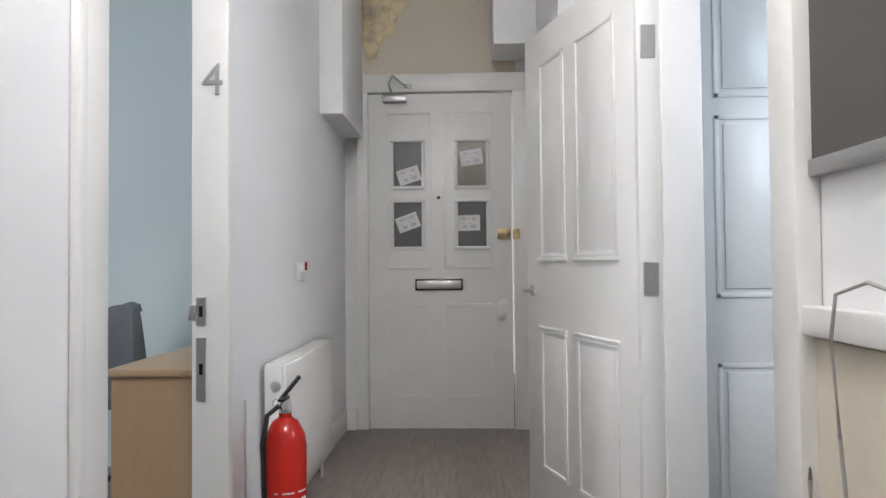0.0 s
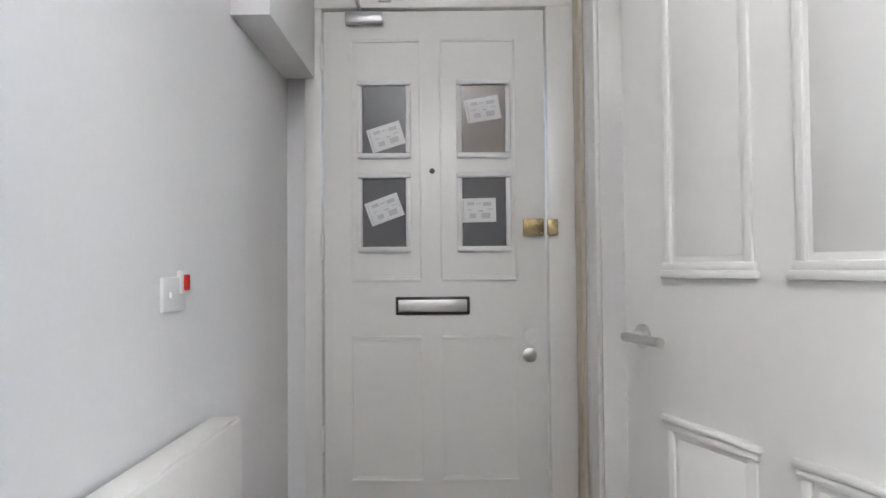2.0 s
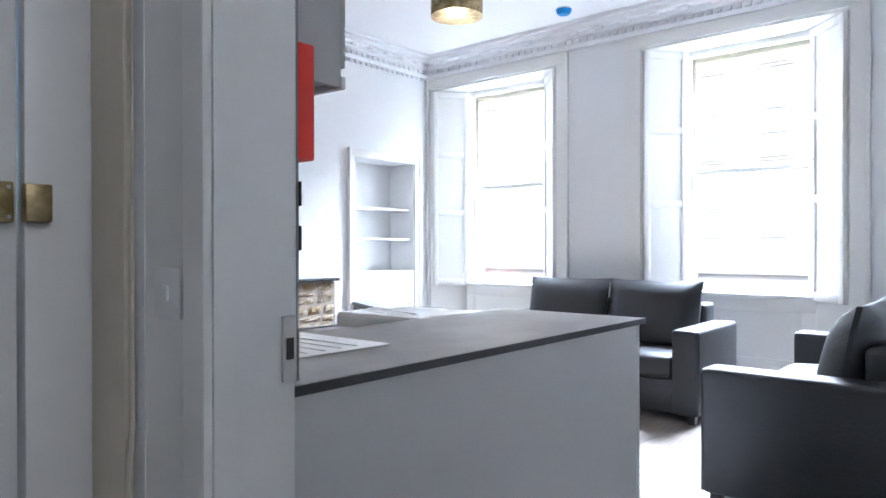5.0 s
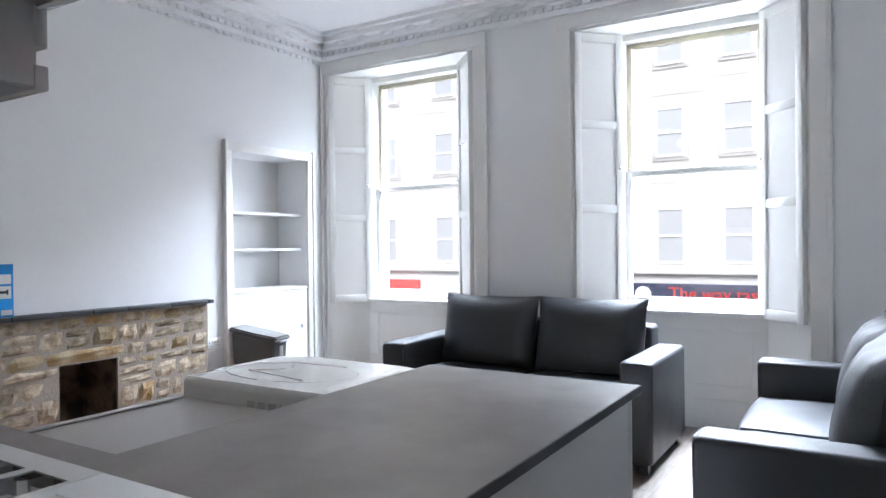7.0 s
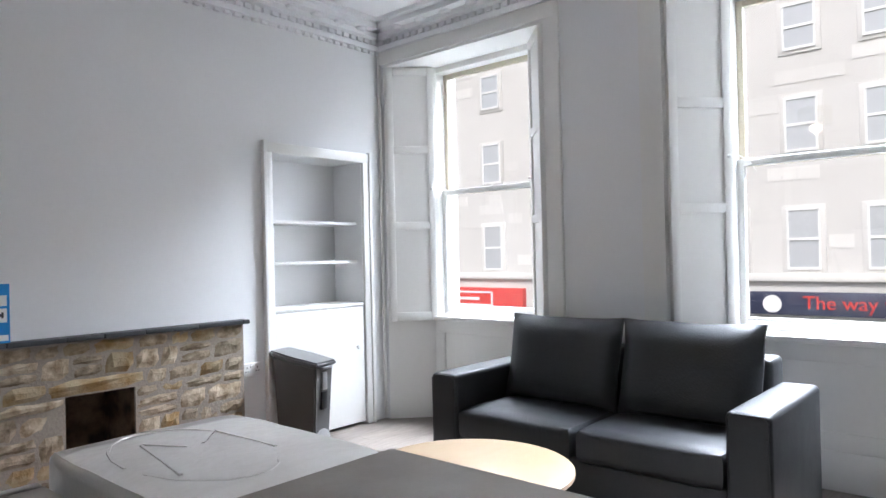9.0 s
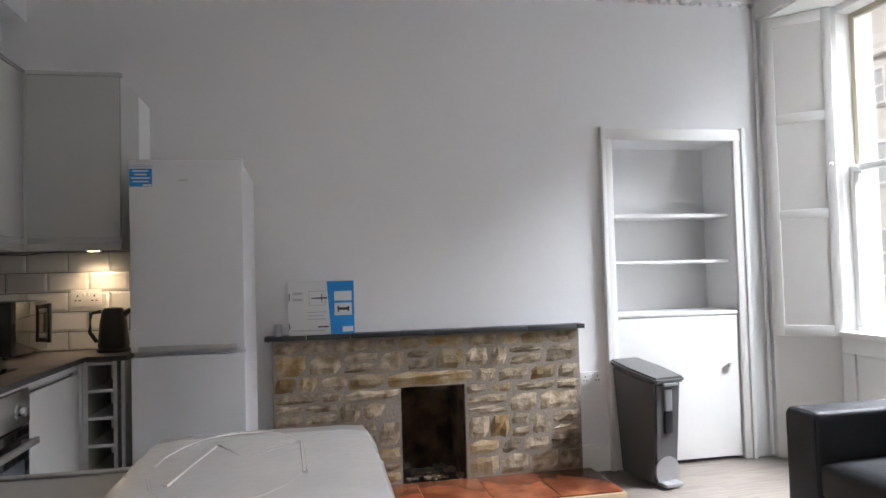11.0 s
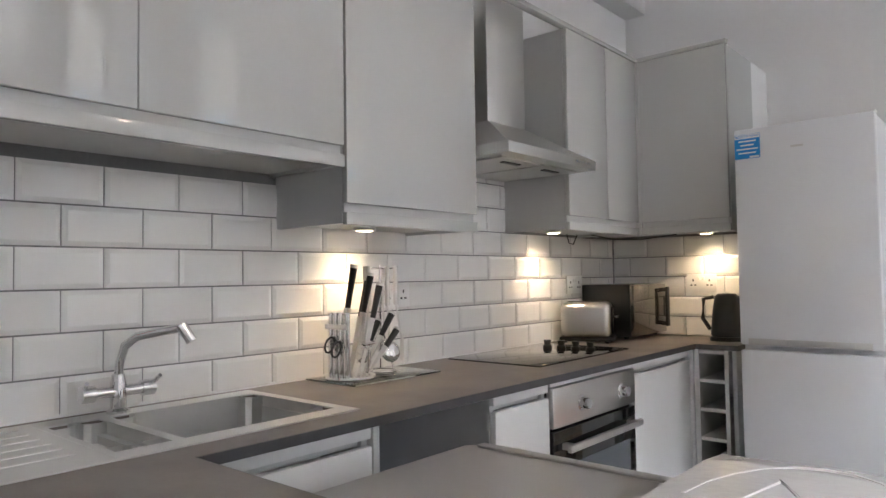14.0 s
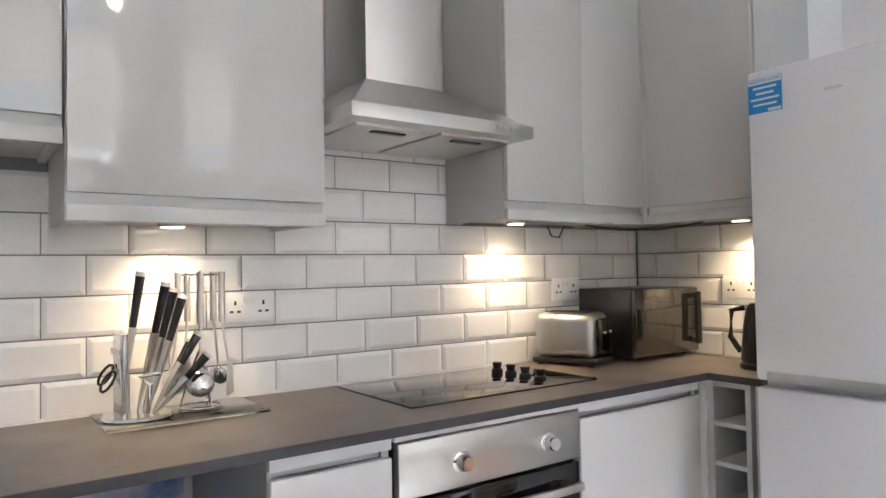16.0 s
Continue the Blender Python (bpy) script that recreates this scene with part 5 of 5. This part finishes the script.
part("bracket", box(-0.52, -0.465, D0 - 0.032, DY - 0.004, 2.285, 2.312, bevel=0.003), SILVER, dc)
# boxed-in corners above the door
setting("boxing", box(LX + 0.001, -0.80, 3.39, DY - 0.001, 1.955, CEILING, bevel=0.004), PAINT, "white boxed-in meter housing on the hall wall", "boxing")
setting("boxing", box(0.07, 0.338, 3.78, DY - 0.001, 2.46, CEILING, bevel=0.004), PAINT, "white boxing above the front door", "boxing")
rng = random.Random(8)
bm = bmesh.new()
c = bm.verts.new((-0.72, DY + 0.036, 2.82))
ring, lip = [], []
for i in range(44):
    a = 2 * math.pi * i / 44
    r = 1 + 0.22 * math.sin(3 * a + 1) + 0.12 * math.sin(7 * a) + rng.uniform(-0.09, 0.09)
    x, z = max(-0.80, -0.72 + 0.145 * r * math.cos(a)), 2.82 + 0.25 * r * math.sin(a)
    ring.append(bm.verts.new((x, DY + 0.038, z)))
    lip.append(bm.verts.new((x + 0.012 * math.cos(a), DY + 0.0505, z + 0.012 * math.sin(a))))
for i in range(44):
    j = (i + 1) % 44
    bm.faces.new((c, ring[i], ring[j]))
    bm.faces.new((ring[i], lip[i], lip[j], ring[j]))
bmesh.ops.recalc_face_normals(bm, faces=bm.faces)
single("peeling_plaster", bm, PLASTER, "ragged patch of peeling yellowed plaster above the door", "damaged plaster")
single("hall_cable", tube([(0.330, DY - 0.15, 0.0), (0.326, DY - 0.155, 0.4), (0.31, DY - 0.16, 0.62), (0.332, DY - 0.15, 0.9), (0.331, DY - 0.15, 2.3)], 0.006, 8), CREAM, "painted loose cable down the wall corner", "cable")

# side-room door standing open into the hall
L, H = 0.957, 2.125
dl = thing("door_2", "white four-panel door standing open into the hall", "door")
dl["kind"] = "structure"
part("slab", box(0, L, -0.022, 0.014, 0.008, H, bevel=0.003), GLOSS, dl)
for u0, u1 in ((0.15, 0.46), (0.555, 0.80)):
    for z0, z1 in ((1.11, 1.98), (0.20, 0.815)):
        bm = bmesh.new()
        for p in ((u0, u1, z0, z0 + 0.02), (u0, u1, z1 - 0.02, z1), (u0, u0 + 0.02, z0, z1), (u1 - 0.02, u1, z0, z1)):
            bx(bm, p[0], p[1], 0.012, 0.020, p[2], p[3], bevel=0.003)
        part("panel_bead", bm, GLOSS, dl)
        part("panel_field", box(u0 + 0.03, u1 - 0.03, 0.012, 0.0152, z0 + 0.035, z1 - 0.035, bevel=0.0015), GLOSS, dl)
        z = z0 if z0 > 1 else z1
        s = 1 if z0 > 1 else -1
        bm = box(u0 - 0.015, u1 + 0.015, 0.012, 0.027, z - 0.008, z + 0.008, bevel=0.006)
        bx(bm, u0 - 0.008, u1 + 0.008, 0.012, 0.023, z + s * 0.015 - 0.008, z + s * 0.015 + 0.008, bevel=0.005)
        part("moulding", bm, GLOSS, dl)
hn = part("handle", turned(lathe([(0.026, 0), (0.026, 0.008), (0.011, 0.010), (0.010, 0.045), (0.0005, 0.046)], n=24), pose(0.885, 0.014, 0.975, -90)), SATIN, dl, "satin lever handle")
part("lever", tube([(0.892, 0.056, 0.975), (0.885, 0.058, 0.975), (0.83, 0.058, 0.974), (0.765, 0.057, 0.973)], 0.0105, 12), SATIN, hn)
part("edge_latch", box(L - 0.001, L + 0.002, -0.016, 0.008, 0.92, 1.08), SATIN, dl, "steel latch plate on the door edge")
part("latch_bolt", box(L, L + 0.012, -0.010, 0.004, 0.98, 0.996), SATIN, dl)
for z in (1.82, 1.04, 0.25):
    hg = part("hinge", box(-0.002, 0.001, -0.02, 0.012, z - 0.055, z + 0.055), SATIN, dl, "steel butt hinge")
    part("knuckle", cyl(bmesh.new(), (-0.008, 0.012, z - 0.055), (-0.008, 0.012, z + 0.055), 0.007, n=12), SATIN, hg)
dl.matrix_basis = pose(0.476, 1.848, 0, 0, 0, 107.7)
for z in (1.82, 1.04, 0.25):
    single("hinge_plate", box(0.468, 0.515, 1.827, 1.8305, z - 0.055, z + 0.055), SATIN, "steel hinge plate screwed to the side door frame", "hinge", "door hinges")

cd = thing("door_3", "white panelled cupboard door in the side room", "door", (1.0, 2.3, 0))
cd["kind"] = "structure"
part("slab", box(0.80, 1.22, 2.285, 2.325, 0.01, 2.3, bevel=0.003), GLOSS, cd)
for z0, z1 in ((0.14, 0.70), (0.955, 1.67), (1.74, 2.2)):
    bm = bmesh.new()
    for p in ((0.865, 1.125, z0, z0 + 0.018), (0.865, 1.125, z1 - 0.018, z1), (0.865, 0.883, z0, z1), (1.107, 1.125, z0, z1)):
        bx(bm, p[0], p[1], 2.279, 2.287, p[2], p[3], bevel=0.003)
    part("panel_bead", bm, GLOSS, cd)
    part("panel_field", box(0.90, 1.09, 2.278, 2.287, z0 + 0.035, z1 - 0.035, bevel=0.004), GLOSS, cd)
part("knob", turned(lathe([(0.012, 0), (0.008, 0.02), (0.02, 0.03), (0.02, 0.045), (0.0005, 0.05)], n=20), pose(1.115, 2.285, 0.826, 90)), SATIN, cd)
setting("trim", box(0.665, 0.795, 2.29, 2.33, 0, 2.35, bevel=0.006), GLOSS, "white frame beside the cupboard door", "door trim")

nb = thing("notice_board", "grey felt notice board in a silver frame", "notice board", (0.49, 0.4, 1.6))
part("felt", box(0.485, 0.497, -0.55, 0.815, 1.265, 2.15), BOARD, nb)
part("frame", box(0.478, 0.499, -0.56, 0.83, 1.235, 1.265, bevel=0.004), SILVER, nb)
part("frame", box(0.478, 0.499, 0.815, 0.832, 1.265, 2.17, bevel=0.004), SILVER, nb)
single("push_pin", turned(lathe([(0.006, 0), (0.004, 0.004), (0.004, 0.013), (0.007, 0.017), (0.0005, 0.018)], n=14), pose(0.485, 0.795, 1.285, 0, -90)), GREEN, "green push pin in the notice board corner", "push pin")
setting("trim", box(0.462, 0.5, -2.0, 0.86, 0.965, 1.015, bevel=0.005), GLOSS, "white painted dado rail below the notice board", "dado rail")
setting("trim", box(0.485, 0.4995, -2.0, 0.78, 0.02, 0.96, bevel=0.003), CREAM, "cream lower wall panel", "panel")
single("wall_cable", tube([(0.475, 0.795, 0.955), (0.472, 0.79, 0.85), (0.47, 0.775, 0.72), (0.472, 0.79, 0.55), (0.473, 0.80, 0.3), (0.475, 0.80, 0.01)], 0.004, 8), CABLE, "thin grey cable hanging down the hall wall", "cable")
single("wall_cable", tube([(0.47, 0.45, 1.03), (0.45, 0.56, 1.06), (0.448, 0.64, 1.04), (0.45, 0.66, 0.97), (0.455, 0.65, 0.82), (0.455, 0.635, 0.72), (0.455, 0.64, 0.5), (0.46, 0.63, 0.01)], 0.003, 8), CABLE, "grey cable looped over the dado rail", "cable")

# doorway to the bedroom
dp = thing("strike_plates", "steel latch and lock plates on the door lining", "door furniture", (LX - 0.03, 1.79, 0.9))
for z0, z1 in ((0.90, 0.992), (0.655, 0.86)):
    s = part("plate", box(LX - 0.062, LX - 0.03, 1.7905, 1.7955, z0, z1), SATIN, dp)
    part("slot", box(LX - 0.052, LX - 0.04, 1.7895, 1.791, (z0 + z1) / 2 - 0.018, (z0 + z1) / 2 + 0.018), BLACK, s)
part("lip", box(LX - 0.088, LX - 0.062, 1.784, 1.795, 0.918, 0.968, bevel=0.003), SATIN, dp)
sg = thing("door_number", "grey metal numeral four on the door lining", "number", (LX - 0.03, 1.79, 1.71))
lettering("4", 0.15, pose(LX - 0.006, 1.792, 1.705, 90), SATIN, sg, "numeral", "grey metal numeral", 0.003)
sp = part("living_strike", box(0.515, 0.545, 3.789, 3.80, 0.97, 1.09), SATIN, thing("strike_plate", "steel strike plate on the living room lining", "door furniture", (0.55, 3.78, 1.03)))
part("slot", box(0.522, 0.538, 3.787, 3.79, 1.01, 1.05), BLACK, sp)

rd = thing("radiator", "white panel radiator on the hall wall", "radiator", (-0.86, 2.7, 0.15))
part("front_panel", box(-0.845, -0.825, 2.27, 3.17, 0.14, 0.70, bevel=0.008), GLOSS, rd)
part("back_panel", box(-0.912, -0.895, 2.28, 3.16, 0.14, 0.70, bevel=0.006), GLOSS, rd)
part("top_grille", box(-0.912, -0.835, 2.275, 3.165, 0.695, 0.706, bevel=0.003), GLOSS, rd)
e = part("end_cover", box(-0.912, -0.838, 2.262, 2.274, 0.15, 0.70, bevel=0.004), GLOSS, rd)
part("vent_plug", turned(lathe([(0.022, 0), (0.022, 0.006), (0.012, 0.008), (0.0005, 0.008)], n=20), pose(-0.865, 2.262, 0.62, 90)), SATIN, e)
for i in range(22):
    part("fin", box(-0.893, -0.847, 2.30 + i * 0.04, 2.304 + i * 0.04, 0.16, 0.69), GLOSS, rd)
for y in (2.30, 3.13):
    part("pipe", cyl(bmesh.new(), (-0.87, y, 0), (-0.87, y, 0.15), 0.008), GLOSS, rd)
part("bracket", box(LX, -0.90, 2.6, 2.64, 0.3, 0.6), GLOSS, rd)
fe = thing("fire_extinguisher", "red fire extinguisher standing by the radiator", "fire extinguisher", (-0.755, 2.0, 0))
E0 = (-0.755, 1.99, 0.0)
part("cylinder", lathe([(0.068, 0.0), (0.072, 0.01), (0.074, 0.03), (0.074, 0.46), (0.068, 0.50), (0.045, 0.545), (0.022, 0.56), (0.022, 0.575)], E0, 36), RED, fe)
v = part("valve", lathe([(0.02, 0.57), (0.022, 0.60), (0.016, 0.625), (0.0005, 0.626)], E0, 20), CHROME, fe)
part("lever", box(E0[0] - 0.012, E0[0] + 0.012, E0[1] - 0.06, E0[1] + 0.02, 0.622, 0.632, bevel=0.003), BLACK, v)
bm = box(-0.011, 0.011, -0.02, 0.085, 0, 0.012, bevel=0.003)
part("grip", turned(bm, pose(E0[0], E0[1], 0.632, 48, 0, -60)), BLACK, v)
part("pin_ring", tube([(E0[0] - 0.025 + 0.014 * math.cos(i * 0.52), E0[1] - 0.02, 0.612 + 0.014 * math.sin(i * 0.52)) for i in range(13)], 0.002, 6), CHROME, v)
part("hose", tube([(E0[0] - 0.02, E0[1] - 0.01, 0.60), (E0[0] - 0.05, E0[1] - 0.05, 0.575), (E0[0] - 0.062, E0[1] - 0.062, 0.48), (E0[0] - 0.055, E0[1] - 0.07, 0.3), (E0[0] - 0.04, E0[1] - 0.078, 0.12), (E0[0] - 0.03, E0[1] - 0.078, 0.05)], 0.009, 10), BLACK, fe)
bm = bmesh.new()
for i in range(9):
    a = -1.75 + i * 0.19
    for z0, z1 in ((0.10, 0.13), (0.15, 0.155), (0.17, 0.175), (0.19, 0.195), (0.22, 0.29), (0.31, 0.315)):
        if (i + int(z0 * 100)) % 4:
            q = box(-0.006, 0.006, -0.0752, -0.0742, z0, z1)
            turned(q, pose(E0[0], E0[1], 0, 0, 0, math.degrees(a) + 90))
            me = bpy.data.meshes.new("t")
            q.to_mesh(me)
            q.free()
            bm.from_mesh(me)
            bpy.data.meshes.remove(me)
part("label", bm, CARD, fe, "white printed instructions")
single("wall_scuff_bar", box(LX, LX + 0.006, 1.86 + 0.22, 2.095, 0.1, 0.60, bevel=0.002), SATIN, "thin metal fixing bar on the hall wall", "bracket")

dk = thing("desk", "narrow beech laminate desk against the bedroom wall", "desk", (-1.23, 2.6, 0))
part("desktop", box(-1.41, -1.01, 2.0, 3.2, 0.70, 0.726, bevel=0.004), BEECH, dk)
part("end_panel", box(-1.395, -1.07, 2.015, 2.04, 0, 0.70), BEECH, dk)
part("end_panel", box(-1.395, -1.07, 3.16, 3.185, 0, 0.70), BEECH, dk)
part("modesty_panel", box(-1.10, -1.08, 2.04, 3.16, 0.25, 0.70), BEECH, dk)
ch = thing("office_chair", "grey striped fabric chair behind the desk", "chair", (-1.9, 2.6, 0))
bm = cushion(-0.21, 0.21, -0.025, 0.025, -0.26, 0.26, (0, 0.012, 0.01))
for v in bm.verts:
    v.co.x *= 1 - 0.45 * max(0, v.co.z / 0.26) ** 2
    v.co.y -= 0.10 * (v.co.x / 0.2) ** 2
turned(bm, pose(-1.80, 2.98, 0.64, 6, 0, -30))
part("backrest", bm, WEAVE, ch)
part("seat", box(-2.05, -1.6, 2.97, 3.2, 0.42, 0.48, bevel=0.02), WEAVE, ch)
part("handle_loop", tube([(-1.86, 3.01, 0.875), (-1.85, 3.005, 0.905), (-1.80, 2.98, 0.915), (-1.75, 2.95, 0.905), (-1.74, 2.945, 0.875)], 0.008, 8), WEAVE, ch)
part("column", cyl(bmesh.new(), (-1.82, 3.08, 0.05), (-1.82, 3.08, 0.43), 0.025), BLACK, ch)
for i in range(5):
    a = i * 1.2566
    part("foot", cyl(bmesh.new(), (-1.82, 3.08, 0.06), (-1.82 + 0.17 * math.cos(a), 3.08 + 0.17 * math.sin(a), 0.02), 0.018, 0.014), BLACK, ch)

# unseen globe and point lamp, added out of view to brighten the hall
cl = thing("added_hall_lamp", "round white ceiling light, unseen, added to light the hall", "lamp", (-0.25, 1.0, CEILING))
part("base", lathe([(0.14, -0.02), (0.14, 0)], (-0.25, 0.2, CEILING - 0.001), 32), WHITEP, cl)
part("globe", lathe([(0.0005, -0.11), (0.08, -0.095), (0.125, -0.055), (0.13, -0.02)], (-0.25, 0.2, CEILING - 0.001), 32), glow("opal_glow", (1.0, 0.96, 0.9), 1.2), cl, "glowing globe of the added hall light")
lamp("hall_fill", "POINT", Matrix.Translation((-0.25, 0.2, CEILING - 0.2)), 24, (1.0, 0.97, 0.95), radius=0.12)

# ---- street ----
setting("road", box(6.2, 60, -60, 80, -4.3, -4.1), ROAD, "grey asphalt street below the windows", "road")
tn = thing("tenement_building", "pale sandstone tenement across the street with shopfronts", "building", (24, 10, -4.1))
part("wall", box(24.05, 30, -30, 50, -4.1, 16), SANDF, tn)
part("roof", box(23.8, 30.2, -30, 50, 16, 16.4), SLATE, tn)
for z in (0.38, 9.3):
    part("string_course", box(23.85, 24.06, -30, 50, z - 0.12, z + 0.12, bevel=0.03), SANDF, tn)
wins = []
for yc in [8.87 + 2.13 * i for i in range(-6, 4)] + [17.76 + 2.8 * i for i in range(8)]:
    for z0, z1 in ((0.62, 2.48), (4.2, 5.85), (7.3, 8.7)):
        wins.append((yc, z0, z1))
for yc, z0, z1 in wins:
    wo = part("window", box(24.0, 24.06, yc - 0.60, yc + 0.60, z0 - 0.12, z1 + 0.1, bevel=0.01), SANDF, tn)
    bm = bmesh.new()
    for p in ((yc - 0.46, yc - 0.405, z0, z1), (yc + 0.405, yc + 0.46, z0, z1), (yc - 0.405, yc + 0.405, z0, z0 + 0.08), (yc - 0.405, yc + 0.405, z1 - 0.06, z1), (yc - 0.405, yc + 0.405, (z0 + z1) / 2 - 0.04, (z0 + z1) / 2 + 0.04)):
        bx(bm, 23.95, 24.0, *p)
    part("frame", bm, WHITEP, wo)
    part("glass", box(23.985, 24.0, yc - 0.405, yc + 0.405, z0 + 0.08, z1 - 0.06), FWIN, wo)
rng = random.Random(5)
for zz in [i * 0.42 for i in range(-1, 38)]:
    y = -8 + rng.uniform(0, 0.8)
    while y < 40:
        w = rng.uniform(0.6, 1.3)
        if rng.random() < 0.22 and not any(abs(y + w / 2 - yc) < 0.55 + w / 2 and z0 - 0.5 < zz < z1 + 0.2 for yc, z0, z1 in wins):
            part("stone", box(24.03, 24.06, y, y + w - 0.02, zz, zz + 0.40), SANDF, tn)
        y += w
f1 = part("shop_fascia", box(23.8, 24.05, 5.3, 10.4, -0.75, -0.05, bevel=0.02), NAVY, tn, "dark navy shop fascia")
lettering("The way taste", 0.56, pose(23.78, 7.3, -0.38, 90, 0, -90), REDF, f1, label="red shop lettering", depth=0.02)
part("emblem", turned(lathe([(0.27, 0), (0.27, 0.03), (0.0005, 0.03)], n=24), pose(23.8, 9.75, -0.42, 0, -90)), WHITEP, f1)
f2 = part("shop_fascia", box(23.8, 24.05, 19.0, 24.2, -1.1, -0.1, bevel=0.02), REDF, tn, "red shop fascia with a white outline emblem")
bm = bmesh.new()
for p in ((20.5, 23.0, -0.85, -0.78), (20.5, 23.0, -0.32, -0.25), (20.5, 20.57, -0.85, -0.25), (22.93, 23.0, -0.85, -0.25), (21.2, 22.3, -0.62, -0.5)):
    bx(bm, 23.77, 23.8, *p)
part("emblem", bm, WHITEP, f2)
f3 = part("shop_fascia", box(23.8, 24.05, 11.2, 18.2, -1.15, -0.5, bevel=0.02), BLUE, tn, "pale blue shop fascia")
for a, b in ((5.6, 10.1), (11.3, 18.1), (19.1, 24.1)):
    part("shop_window", box(23.95, 24.05, a, b, -3.8, -1.35), FWIN, tn)

# ---- splashback tiles ----
TW, TH, GR = 0.195, 0.1005, 0.0035
sb = tagged(new("splashback"), "white bevelled brick tiles with grey grout", "tiled wall", kind="structure")


def tile_mesh(w, h):
    bm = bmesh.new()
    o = [bm.verts.new(p) for p in ((0, 0, 0), (w, 0, 0), (w, 0, h), (0, 0, h))]
    m = [bm.verts.new((v.co.x, -0.005, v.co.z)) for v in o]
    b = min(0.012, w * 0.4)
    t = [bm.verts.new(p) for p in ((b, -0.009, b), (w - b, -0.009, b), (w - b, -0.009, h - b), (b, -0.009, h - b))]
    for p, q in ((o, m), (m, t)):
        for i in range(4):
            j = (i + 1) % 4
            bm.faces.new((p[i], p[j], q[j], q[i]))
    bm.faces.new(t)
    bmesh.ops.recalc_face_normals(bm, faces=bm.faces)
    me = bpy.data.meshes.new("tile")
    bm.to_mesh(me)
    bm.free()
    me.materials.append(TILE)
    return me


cache = {}


def tile(w, h, m):
    key = (round(w, 3), round(h, 3))
    if key not in cache:
        cache[key] = tile_mesh(*key)
    o = new("tile", cache[key])
    o.parent, o.matrix_basis = sb, m


g = part("grout", box(KX - 0.012, KX - 0.002, 3.965, KY, WT - 0.02, 1.80), GROUT, sb)
part("grout", box(KX, 1.46, KY - 0.0105, KY - 0.0005, WT - 0.02, 1.46), GROUT, sb)
for r in range(8):
    z = 0.922 + r * (TH + 0.0005)
    top = 1.56 if r < 7 else 1.80
    off = 5.77 if r % 2 == 0 else 5.77 + TW / 2
    k0 = math.floor((3.97 - off) / TW)
    for k in range(k0, k0 + 20):
        a, b = off + k * TW, off + (k + 1) * TW - GR
        a, b = max(a, 3.97), min(b, KY - 0.012)
        if b - a < 0.02:
            continue
        if r >= 5 and (5.22 < a and b < 5.76 or 6.40 < a):
            continue
        if r >= 6 and b < 5.75:
            continue
        tile(b - a, TH - GR, pose(KX - 0.004, a, z, 0, 0, 90))
    if r < 5:
        off = KX + 0.006 - (TW / 2 if r % 2 else 0)
        for k in range(5):
            a, b = max(off + k * TW, KX + 0.01), min(off + (k + 1) * TW - GR, 1.455)
            if b - a > 0.02:
                tile(b - a, TH - GR, pose(a, KY - 0.0085, z))

# ---- floor planks ----
rng = random.Random(17)
fl = tagged(new("laminate_floor"), "grey-brown wood-effect laminate planks", "floor", kind="structure")


def plank(x0, x1, y0, y1, mat):
    o = mesh_object("plank", box(x0, x1 - 0.0015, y0, y1 - 0.0015, -0.014, 0.0), mat, smooth=0)
    o.parent = fl


y = SY
while y < FY + 0.3:
    x = 0.57 - rng.uniform(0, 1.1)
    while x < WX + 0.3:
        plank(max(x, 0.57), min(x + 1.2, WX + 0.3), y, y + 0.19, PLANK)
        x += 1.2
    y += 0.19
x = LX
while x < 0.56:
    y = -1.2 - rng.uniform(0, 1.1)
    while y < DY + 0.1:
        plank(x, min(x + 0.19, 0.57), max(y, -2.1), min(y + 1.2, DY + 0.1), PLANKH)
        y += 1.2
    x += 0.19
plank(-4.1, LX, -2.1, 3.3, PLANKH)
plank(0.57, 2.3, -2.1, 2.33, PLANKH)
